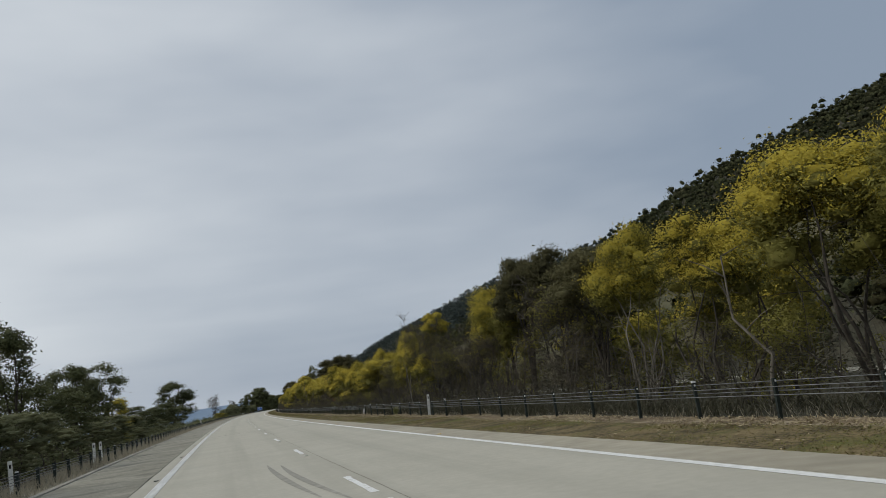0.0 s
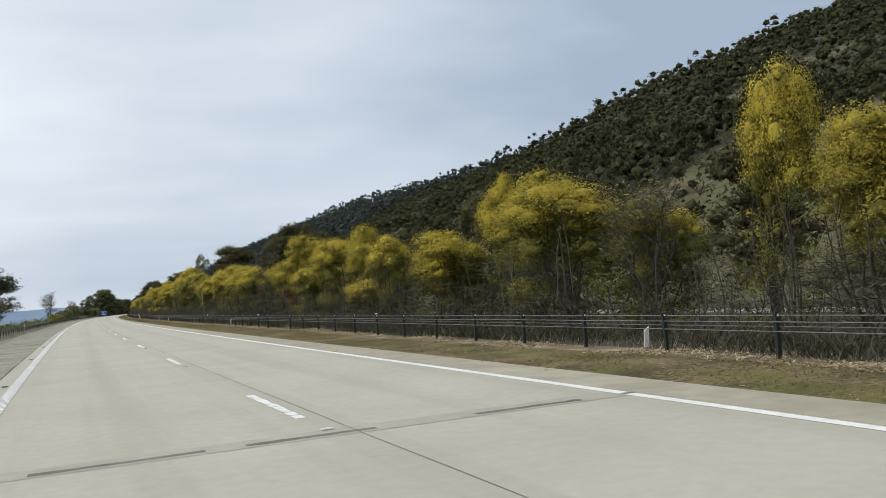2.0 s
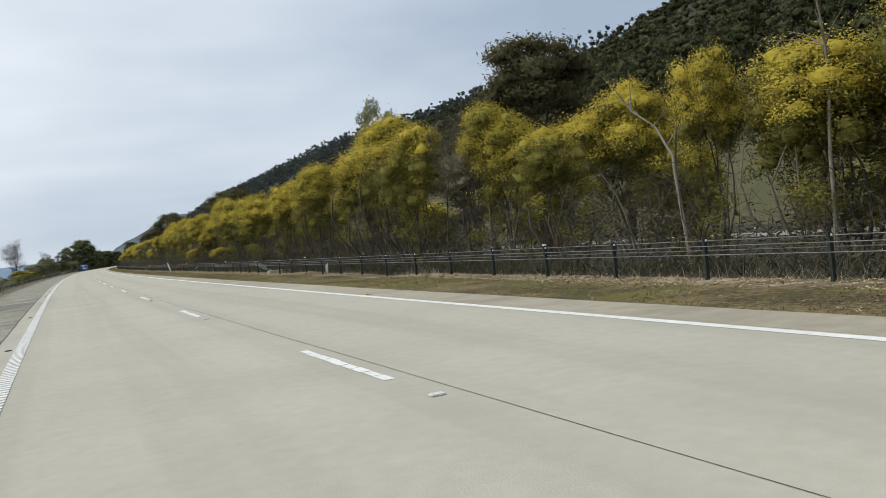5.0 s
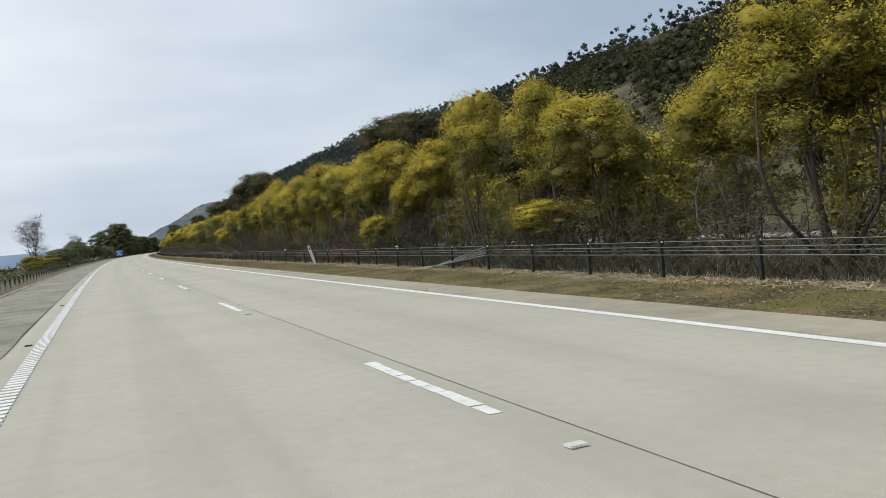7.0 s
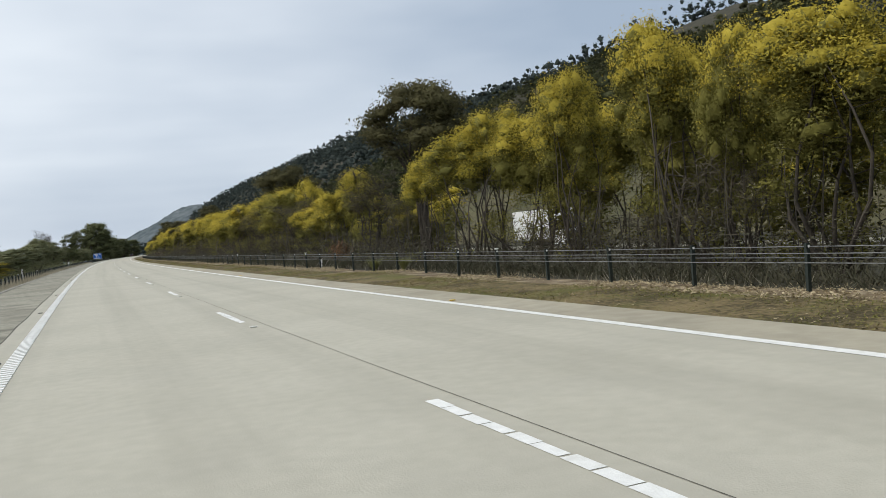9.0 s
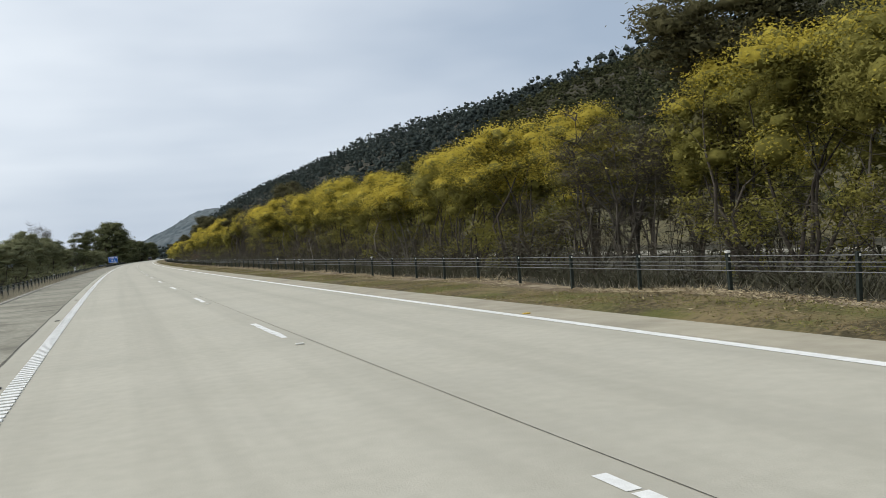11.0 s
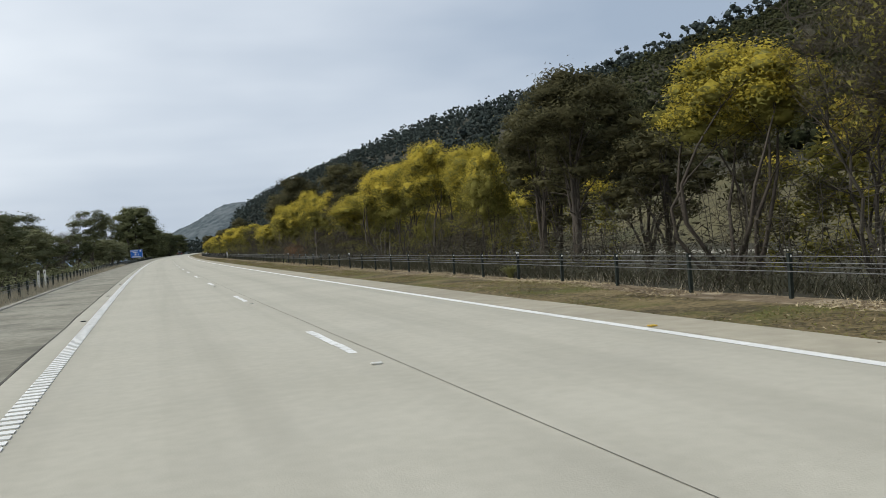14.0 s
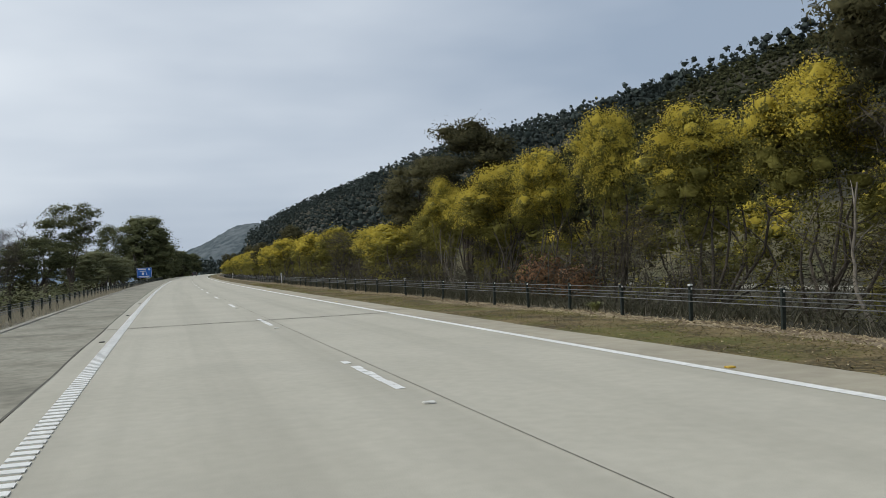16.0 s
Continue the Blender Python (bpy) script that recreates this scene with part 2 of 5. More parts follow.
BLUE = material("blue_sign_sheet", (0.012, 0.10, 0.42), (0.02, 0.15, 0.55), 5.0, 0.4)
STEEL = material("galvanised_steel", (0.30, 0.31, 0.31), (0.46, 0.47, 0.47), 9.0, 0.45, metal=0.7)
BARK = material("grey_bark", (0.035, 0.03, 0.024), (0.11, 0.092, 0.074), 7.0, 0.95, 0.7, 20, per_object=0.3)
PALEBARK = material("pale_bark", (0.11, 0.096, 0.076), (0.26, 0.232, 0.19), 5.0, 0.9, 0.5, 20, per_object=0.2)
TWIG = material("grey_twigs", (0.032, 0.028, 0.023), (0.102, 0.09, 0.072), 9.0, 0.95, island=0.5)
LEAF = material("wattle_leaf", (0.135, 0.128, 0.034), (0.325, 0.297, 0.078), 7.0, 0.8, 0.25, 16, island=0.12, per_object=0.4, through=0.36, spec=0.1, depth=0.05, grain=1.6)
BLOSSOM = material("wattle_blossom", (0.33, 0.283, 0.05), (0.66, 0.525, 0.08), 7.0, 0.85, 0.25, 18, island=0.1, per_object=0.6, through=0.36, spec=0.1, depth=0.05, grain=1.4)
DARKLEAF = material("gum_leaf", (0.052, 0.051, 0.026), (0.165, 0.152, 0.074), 6.0, 0.8, 0.4, 16, island=0.12, per_object=0.4, through=0.32, spec=0.1, depth=0.05, grain=1.8)
LEFTLEAF = material("bush_leaf", (0.10, 0.11, 0.052), (0.29, 0.295, 0.16), 7.0, 0.8, 0.4, 16, island=0.25, per_object=0.4, through=0.3, spec=0.15, depth=0.06, grain=2.2)
EVERGREEN = material("evergreen_leaf", (0.05, 0.06, 0.027), (0.20, 0.21, 0.10), 6.0, 0.8, 0.4, 14, island=0.25, per_object=0.4, through=0.25, spec=0.15, depth=0.08, grain=2.2)
PALEGRASS = material("pale_grass", (0.24, 0.215, 0.155), (0.48, 0.435, 0.33), 3.0, 0.95, island=0.8, through=0.4)
PALELITTER = material("pale_litter", (0.13, 0.115, 0.08), (0.30, 0.27, 0.20), 6.0, 0.95, 0.6, 25, stains=((0.10, 0.10, 0.05), 0.8, 0.6))
RUSTLEAF = material("dead_leaf", (0.13, 0.068, 0.035), (0.28, 0.155, 0.078), 6.0, 0.9, island=0.6, through=0.2)
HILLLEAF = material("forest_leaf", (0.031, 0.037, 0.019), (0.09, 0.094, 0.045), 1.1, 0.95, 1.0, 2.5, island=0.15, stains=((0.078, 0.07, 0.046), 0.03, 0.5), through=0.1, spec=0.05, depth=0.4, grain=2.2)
# leaves of the far wood: cool grey of distance haze put into the colour
HAZEDLEAF = material("hazed_forest_leaf", (0.030, 0.041, 0.038), (0.066, 0.080, 0.072), 0.3, 0.95, 0.8, 1.0, island=0.3, depth=0.6, spec=0.1)
STRAW = material("dry_grass", (0.24, 0.19, 0.105), (0.54, 0.45, 0.29), 3.0, 0.95, island=0.8)
TURF = material("turf_blades", (0.105, 0.11, 0.027), (0.25, 0.235, 0.066), 3.0, 0.9, island=0.8)
DRYTURF = material("dry_turf_blades", (0.105, 0.076, 0.036), (0.26, 0.195, 0.10), 3.0, 0.95, island=0.8)
BRUSH = material("dry_brush", (0.048, 0.042, 0.029), (0.145, 0.125, 0.088), 2.0, 0.95, island=0.9, per_object=0.3, through=0.15)
GREENBLADE = material("green_blades", (0.15, 0.165, 0.055), (0.34, 0.34, 0.14), 3.0, 0.8, island=0.8)


# ---- builders ----
def mesh_of(name, verts, faces, mats, slots=None, flat=True):
    me = bpy.data.meshes.new(name)
    me.from_pydata(verts, [], faces)
    for m in mats if isinstance(mats, (list, tuple)) else [mats]:
        me.materials.append(m)
    if slots is not None:
        me.polygons.foreach_set("material_index", slots)
    if not flat:
        me.polygons.foreach_set("use_smooth", [True] * len(me.polygons))
    me.update()
    return me


def add(name, me, parent=None, label=""):
    ob = new(name, me)
    if parent:
        ob.parent = parent
    return tagged(ob, label) if label else ob


def part(name, bm, mat, parent, label=""):
    me = bpy.data.meshes.new(name)
    bm.to_mesh(me)
    bm.free()
    me.materials.append(mat)
    return add(name, me, parent, label)


def box(bm, x0, y0, z0, x1, y1, z1, bevel=0.0):
    made = bmesh.ops.create_cube(bm, size=1.0, matrix=Matrix.Translation(((x0 + x1) / 2, (y0 + y1) / 2, (z0 + z1) / 2)) @ Matrix.Diagonal((x1 - x0, y1 - y0, z1 - z0, 1)))
    if bevel:
        edges = {e for v in made["verts"] for e in v.link_edges}
        bmesh.ops.bevel(bm, geom=list(edges), offset=bevel, segments=2, affect="EDGES")
    return bm


def boxed(*dims, bevel=0.0):
    return box(bmesh.new(), *dims, bevel=bevel)


def ribbon(s0, s1, step, lats, zs, wobble=0.0):
    """A strip along the road: verts and faces for a cross-section of lats and heights."""
    n = max(1, round((s1 - s0) / step))
    verts, faces = [], []
    for i in range(n + 1):
        s = s0 + (s1 - s0) * i / n
        w = wobble * noise.noise(Vector((s / 2.5, lats[0], 7)))
        for lat, z in zip(lats, zs):
            verts.append(along(s, lat + w, z))
    m = len(lats)
    for i in range(n):
        for j in range(m - 1):
            a = i * m + j
            faces.append((a, a + 1, a + m + 1, a + m))
    return verts, faces


def tube(points, radii, sides=6):
    """Verts and faces of a tapered limb through the points."""
    verts, faces = [], []
    for i, (p, r) in enumerate(zip(points, radii)):
        a, b = points[max(0, i - 1)], points[min(len(points) - 1, i + 1)]
        way = (b - a).normalized()
        u = way.orthogonal().normalized()
        v = way.cross(u)
        for j in range(sides):
            t = 2 * math.pi * j / sides
            verts.append(p + (u * math.cos(t) + v * math.sin(t)) * r)
    for i in range(len(points) - 1):
        for j in range(sides):
            k = (j + 1) % sides
            faces.append((i * sides + j, i * sides + k, (i + 1) * sides + k, (i + 1) * sides + j))
    return verts, faces


def gather(pieces):
    verts, faces = [], []
    for v, f in pieces:
        o = len(verts)
        verts += v
        faces += [tuple(i + o for i in q) for q in f]
    return verts, faces


# ---- ground ----
def build_ground():
    lats = [-3500, -1800, -900, -500, -300, -180, -110, -70, -45, -30, -22, -16, -12, -9, -7, -6, -5.3, -4.6, -4.2,
            6.88, 7.15, 7.6, 8.1, 8.6, 9.0, 9.3, 9.6, 9.9, 10.4, 11, 12, 13.5, 15.5, 18, 21, 24, 27, 29, 31, 33, 34.5, 35.7, 36.6, 37.6, 47.5, 50, 53, 58, 65,
            74, 84, 96, 110, 125, 135, 145, 155, 165, 175, 185, 195, 205, 215, 225, 235, 245, 255, 265, 280, 300, 320, 345, 400, 550, 900, 1800, 3500]
    rows = [-120 + 4 * i for i in range(186)] + [640 + 20 * i for i in range(30)] + [1240 + 45 * i for i in range(40)] + [3040 + 300 * i for i in range(6)]
    verts, faces, slots = [], [], []
    for s in rows:
        for lat in lats:
            jig = 0.10 * noise.noise(Vector((s / 1.7, lat, 3))) if 6.8 < lat < 7.0 else 0.0
            verts.append(along(s, lat + jig, ground_z(s, lat)))
    m = len(lats)
    for i in range(len(rows) - 1):
        for j in range(m - 1):
            a = i * m + j
            faces.append((a, a + 1, a + m + 1, a + m))
            mid = (lats[j] + lats[j + 1]) / 2
            mid_s = (rows[i] + rows[i + 1]) / 2
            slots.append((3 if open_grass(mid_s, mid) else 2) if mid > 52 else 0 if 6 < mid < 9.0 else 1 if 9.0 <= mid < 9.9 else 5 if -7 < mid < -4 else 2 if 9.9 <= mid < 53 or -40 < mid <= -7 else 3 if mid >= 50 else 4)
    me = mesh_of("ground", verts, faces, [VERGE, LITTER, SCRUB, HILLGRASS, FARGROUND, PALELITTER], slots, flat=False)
    return tagged(add("ground", me), "mown brown-green verge, litter and grassy hillside", "ground", kind="structure")


build_ground()

# ---- road ----
ROAD_A, ROAD_B = -60.0, 990.0


def strip(name, lats, zs, mat, label, cat="road", a=ROAD_A, b=ROAD_B, step=6.0, wobble=0.0, kind="structure", parent=None):
    v, f = ribbon(a, b, step, lats, zs, wobble)
    me = mesh_of(name, v, f, mat)
    uv = me.uv_layers.new(name="across")
    m = len(lats)
    rows = len(v) // m - 1
    spot = np.array([(lats[i % m], a + (b - a) * (i // m) / rows) for i in range(len(v))], dtype=np.float32)
    corner = np.empty(len(me.loops), dtype=np.int32)
    me.loops.foreach_get("vertex_index", corner)
    uv.data.foreach_set("uv", spot[corner].ravel())
    ob = add(name, me, parent)
    return tagged(ob, label, cat, kind=kind) if parent is None else ob


road = strip("road", (-1.57, -1.57, 6.0, 6.0), (-0.1, 0.0, 0.0, -0.1), CONCRETE, "pale grey concrete carriageway with two lanes")
strip("road_shoulder_wide", (-4.15, -4.15, -1.585, -1.585), (-0.1, 0.0, 0.0, -0.1), SHOULDER, "stained grey concrete breakdown lane beside the carriageway")
strip("road_shoulder_narrow", (6.015, 6.015, 6.95, 6.95), (-0.1, 0.0, -0.01, -0.12), EDGE, "weathered concrete edge strip beside the verge", wobble=0.03, step=1.2, b=620)
strip("kerb", (-4.42, -4.40, -4.36, -4.18, -4.15), (-0.1, 0.02, 0.035, 0.03, -0.1), KERB, "low pale concrete edging along the breakdown lane", "kerb")
strip("far_carriageway", (38, 38, 47, 47), (-2.1, -1.72, -1.72, -2.1), SHOULDER, "pale concrete carriageway beyond the median trees", a=-60, b=900)
strip("joint_long", (2.594, 2.602), (0.004, 0.004), SEAL, "dark sealed joint between the two lanes", "joint", wobble=0.012, step=1.5, b=620)
strip("joint_edge", (-1.60, -1.565), (0.004, 0.004), SEAL, "dark cracked joint along the breakdown lane", "joint", wobble=0.045, step=0.8, b=620)
strip("edge_line_far_side", (5.80, 5.95), (0.004, 0.004), PAINT, "solid white painted edge line", "road marking", step=4.0)
strip("edge_line", (-1.19, -1.03), (0.004, 0.004), DIRTYPAINT, "solid white edge line under raised ribs", "road marking", step=4.0)


def cross_joint(s, wide, a, b):
    n = 40
    verts, faces = [], []
    for i in range(n + 1):
        lat = a + (b - a) * i / n
        off = 0.05 * noise.noise(Vector((lat * 1.3, s, 1))) + 0.02 * noise.noise(Vector((lat * 6, s, 1)))
        w = wide * (0.6 + 0.8 * abs(noise.noise(Vector((lat * 2, s, 5)))))
        verts += [along(s + off - w, lat, 0.005), along(s + off + w, lat, 0.005)]
    for i in range(n):
        if noise.noise(Vector((i * 0.31, s, 8))) > -0.12:
            faces.append((2 * i, 2 * i + 2, 2 * i + 3, 2 * i + 1))
    tagged(add("joint_cross", mesh_of("joint_cross", verts, faces, CRACK)), "dark broken joint running across the concrete", "joint", kind="structure")


for place in (59.1, 422.9):
    cross_joint(place, 0.085, -1.55, 6.0)
    v, f = ribbon(place - 0.16, place + 0.3, 1, (-1.5, 6.0), (0.003, 0.003))
    tagged(add("stained_band", mesh_of("stained_band", v, f, BAND)), "darker stained band of concrete beside the joint", "road", kind="structure")


def build_ribs():
    """Raised thermoplastic ribs on the near edge line."""
    pieces = []
    s = -20.0
    while s < 560:
        q = [along(s + d, lat, z) for z in (0.004, 0.012) for d, lat in ((0, -1.21), (0, -1.01), (0.13, -1.01), (0.13, -1.21))]
        pieces.append((q, [(4, 5, 6, 7), (0, 1, 5, 4), (1, 2, 6, 5), (2, 3, 7, 6), (3, 0, 4, 7)]))
        s += 0.225
    v, f = gather(pieces)
    tagged(add("rib_line", mesh_of("rib_line", v, f, PAINT)), "raised white ribs along the painted edge line", "road marking", kind="stuff")


build_ribs()


def build_dashes():
    top = tagged(new("lane_line"), "broken white lane line of worn painted dashes", "road marking", kind="structure")
    for n in range(-2, 52):
        end = 15.6 + 12 * n
        rnd = random.Random(n)
        pieces = []
        for i in range(9):
            if n % 3 == 0 and rnd.random() < 0.08:
                continue
            a = end - 3.1 + i * 0.345
            pieces.append(ribbon(a, a + rnd.uniform(0.30, 0.345), 1, (2.30 + rnd.uniform(0, 0.02), 2.44 - rnd.uniform(0, 0.03)), (0.004, 0.004)))
        v, f = gather(pieces)
        add("dash", mesh_of("dash", v, f, PAINT), top)
    for n in range(52, 78):
        v, f = ribbon(15.6 + 12 * n - 3.1, 15.6 + 12 * n, 3, (2.30, 2.44), (0.004, 0.004))
        add("dash", mesh_of("dash", v, f, PAINT), top)


build_dashes()


def stud(mat, label, wide=0.10):
    bm = boxed(-wide / 2, -0.05, 0.0, wide / 2, 0.05, 0.018, bevel=0.008)
    me = bpy.data.meshes.new("road_stud")
    bm.to_mesh(me)
    bm.free()
    me.materials.append(mat)
    return tagged(new("road_stud", me), label, "road stud", "studs along the road")


first = [stud(STUD, "small raised white lane reflector on the concrete", 0.13), stud(YELLOW, "small raised yellow reflector beside the edge line", 0.11), stud(BLACK, "flat dark reflector beside the breakdown lane joint", 0.12)]
for ob, s0, lat, gap, count in ((first[0], -0.6, 2.36, 12, 42), (first[1], -0.2, 6.08, 24, 21), (first[2], -1.4, -1.32, 12, 46)):
    ob.matrix_world = pose(*along(s0, lat, 0.002), 0, 0, heading(s0))
    for i in range(1, count):
        s = s0 + gap * i
        copy_thing(ob, pose(*along(s, lat, 0.002), 0, 0, heading(s)))


# ---- wire rope barriers ----
def barrier(name, lat, stations, ropes, tall, base, label, thick=1.0, clips=False):
    """A row of posts at the stations along the road, with ropes at those heights."""
    top = tagged(new(name), label, "barrier", kind="structure")
    pm = bpy.data.meshes.new("post")
    bm = boxed(-0.033, -0.025, -0.3, 0.033, 0.025, tall - 0.072)
    box(bm, -0.039, -0.03, tall - 0.07, 0.039, 0.03, tall + 0.012, bevel=0.008)
    bmesh.ops.scale(bm, verts=bm.verts, vec=(thick, thick, 1))
    bm.to_mesh(pm)
    bm.free()
    pm.materials.append(POST)
    cm = bpy.data.meshes.new("cap")
    bm = boxed(-0.042, -0.034, 0.014, 0.042, 0.034, 0.055, bevel=0.008)
    bm.to_mesh(cm)
    bm.free()
    cm.materials.append(WHITE)
    lm = bpy.data.meshes.new("rope_clip")
    bm = boxed(-0.020, -0.040, tall - 0.055, 0.020, -0.032, tall - 0.015, bevel=0.004)
    bm.to_mesh(lm)
    bm.free()
    lm.materials.append(WHITE)
    rnd = random.Random(15)
    for i, s in enumerate(stations):
        ob = add("post", pm, top)
        if clips:
            add("rope_clip", lm, ob)
        ob.matrix_local = pose(*along(s, lat, base), rnd.uniform(-1.5, 1.5), rnd.uniform(-1.5, 1.5), heading(s) + rnd.uniform(-6, 6))
        if i % 8 == 4:
            cap = add("reflector_cap", cm, ob)
            cap.matrix_local = pose(0, 0, tall)
    for k, h in enumerate(ropes):
        side = 1 if k % 2 else -1
        pts = [along(s, lat + side * 0.035, base + h - rnd.uniform(0, 0.008)) for s in stations]
        v, f = tube(pts, [0.010] * len(pts), 4)
        add("rope", mesh_of("rope", v, f, ROPE, flat=False), top)


# the runs of the median barrier have slightly different post spacings
MEDIAN_POSTS = [float(np.interp(n, (-34, 0, 19, 49, 68, 97, 112, 204), (-15.5, 73.6, 123.4, 201.5, 250.15, 326.95, 366.65, 607.7))) for n in range(-34, 205)]
barrier("barrier_median", 9.62, MEDIAN_POSTS, (0.415, 0.485, 0.557, 0.65), 0.69, -0.03, "dark green posts carrying four galvanised wire ropes", clips=True)
barrier("barrier_valley_side", -5.15, [2.6 * i - 5.0 for i in range(246)], (0.34, 0.42, 0.50, 0.585), 0.62, -0.05, "dark posts carrying wire ropes beside the breakdown lane", 1.5)

# ---- plants ----
def leaf_mass(name, verts, tris, normals, mat):
    """A smooth mesh of clumps and loose leaves from arrays of corners, triangles and soft normals."""
    n = len(tris)
    me = bpy.data.meshes.new(name)
    me.vertices.add(len(verts))
    me.vertices.foreach_set("co", verts.astype(np.float32).ravel())
    me.loops.add(n * 3)
    me.loops.foreach_set("vertex_index", tris.astype(np.int32).ravel())
    me.polygons.add(n)
    me.polygons.foreach_set("loop_start", np.arange(0, n * 3, 3, dtype=np.int32))
    me.materials.append(mat)
    me.update(calc_edges=True)
    me.polygons.foreach_set("use_smooth", np.ones(n, dtype=bool))
    me.normals_split_custom_set_from_vertices(normals)
    return me


def unit_ball(level):
    bm = bmesh.new()
    bmesh.ops.create_icosphere(bm, subdivisions=level, radius=1.0)
    out = np.array([v.co for v in bm.verts]), np.array([[v.index for v in q.verts] for q in bm.faces])
    bm.free()
    return out


BALLS = {1: unit_ball(1), 2: unit_ball(2)}


def clumps(puffs, rnd, inner, level, ragged=0.35, rough=0.3):
    """The dense twiggy hearts of the clumps: lumpy rounded masses, uneven all over."""
    ball, tris = BALLS[level]
    vs, ts, ns = [], [], []
    for k, (c, r) in enumerate(puffs):
        lump = 1 + ragged * rnd.uniform(-1, 1, size=(len(ball), 1))
        vs.append(np.array(c) + ball * np.array(r) * inner * lump)
        ts.append(tris + k * len(ball))
        ns.append(ball + np.array((0, 0, 0.2)) + rnd.normal(size=ball.shape) * rough)
    return np.concatenate(vs), np.concatenate(ts), np.concatenate(ns)


def leaves_on(puffs, count, long, wide, rnd, shell=0.75, upper=False, rough=0.3, stray=0.3):
    """Small three-cornered leaves round the clumps."""
    vol = np.array([r[0] * r[1] + r[1] * r[2] + r[0] * r[2] for _, r in puffs])
    pick = rnd.choice(len(puffs), count, p=vol / vol.sum())
    c = np.array([p[0] for p in puffs])[pick]
    r = np.array([p[1] for p in puffs])[pick]
    d = rnd.normal(size=(count, 3))
    d /= np.linalg.norm(d, axis=1)[:, None]
    if upper:
        d[:, 2] = np.abs(d[:, 2] + 0.35) - 0.35
        d /= np.linalg.norm(d, axis=1)[:, None]
    rad = shell + (1.08 - shell) * rnd.random(count) ** 0.8
    rad *= 1 + stray * np.abs(rnd.normal(size=count)) * (rnd.random(count) < 0.35)
    p = c + d * r * rad[:, None]
    a = rnd.normal(size=(count, 3))
    a -= d * (0.5 * np.sum(a * d, axis=1))[:, None]
    a /= np.linalg.norm(a, axis=1)[:, None]
    b = np.cross(a, d + rnd.normal(size=(count, 3)) * 0.55)
    b /= np.linalg.norm(b, axis=1)[:, None]
    size = rnd.uniform(0.6, 1.35, count)[:, None]
    a, b = a * long * size, b * wide * size
    v = np.stack([p - a * 0.4 - b * 0.6, p - a * 0.4 + b * 0.6, p + a * 0.6], 1).reshape(-1, 3)
    soft = d + np.array((0, 0, 0.2)) + rnd.normal(size=(count, 3)) * rough
    return v, np.arange(count * 3).reshape(-1, 3), np.repeat(soft, 3, axis=0)


def leaf_mesh(name, puffs, count, long, wide, mat, rnd, shell=0.75, upper=False, inner=0.8, level=2, rough=0.17, hearts=None):
    """Foliage in clumps; puffs are (centre, radii). inner: how far the dense heart of a clump reaches, 0 for none."""
    sets = [leaves_on(puffs, count, long, wide, rnd, shell, upper, rough)]
    if inner:
        sets.append(clumps(hearts or puffs, rnd, inner, level))
    verts, tris, normals = [], [], []
    start = 0
    for v, f, w in sets:
        verts.append(v), tris.append(f + start), normals.append(w)
        start += len(v)
    w = np.concatenate(normals)
    return leaf_mass(name, np.concatenate(verts), np.concatenate(tris), w / np.linalg.norm(w, axis=1)[:, None], mat)


def limbs(rnd, foot, tips, r0, forks=2, kink=0.12, sides=5, late=0.0):
    """A trunk that parts into limbs which end at the tips; foot is the base; late: above 1 the limbs part higher up."""
    pieces = []
    for tip in tips:
        tip = Vector(tip)
        pts, n = [], 6
        lean = Vector((rnd.normal() * kink, rnd.normal() * kink, 0)) * tip.z
        for i in range(n + 1):
            u = i / n
            p = Vector(foot).lerp(tip, u)
            if late:
                p.x, p.y = foot[0] + (tip.x - foot[0]) * u ** late, foot[1] + (tip.y - foot[1]) * u ** late
                p += lean * 0.25 * u * math.sin(math.pi * u)
            else:
                p.x -= (tip.x - foot[0]) * 0.55 * u * (1 - u)
                p.y -= (tip.y - foot[1]) * 0.55 * u * (1 - u)
                p += lean * math.sin(math.pi * u)
            p += Vector((rnd.normal(), rnd.normal(), 0)) * (0.012 if late else 0.03) * (tip.z * 0.4) * (0 < i < n)
            pts.append(p)
        pieces.append(tube(pts, [max(0.008, r0 * (1 - 0.9 * i / n)) for i in range(n + 1)], sides))
        for _ in range(forks):
            i = int(rnd.integers(3, n))
            q = pts[i]
            way = Vector((rnd.normal(), rnd.normal(), abs(rnd.normal()) * 0.8)).normalized() * tip.z * rnd.uniform(0.10, 0.24)
            mid = q + way * 0.5 + Vector((rnd.normal(), rnd.normal(), rnd.normal())) * 0.06
            rr = max(0.008, r0 * (1 - 0.9 * i / n) * 0.6)
            pieces.append(tube([q, mid, q + way], [rr, rr * 0.6, 0.005], 3))
    return gather(pieces)


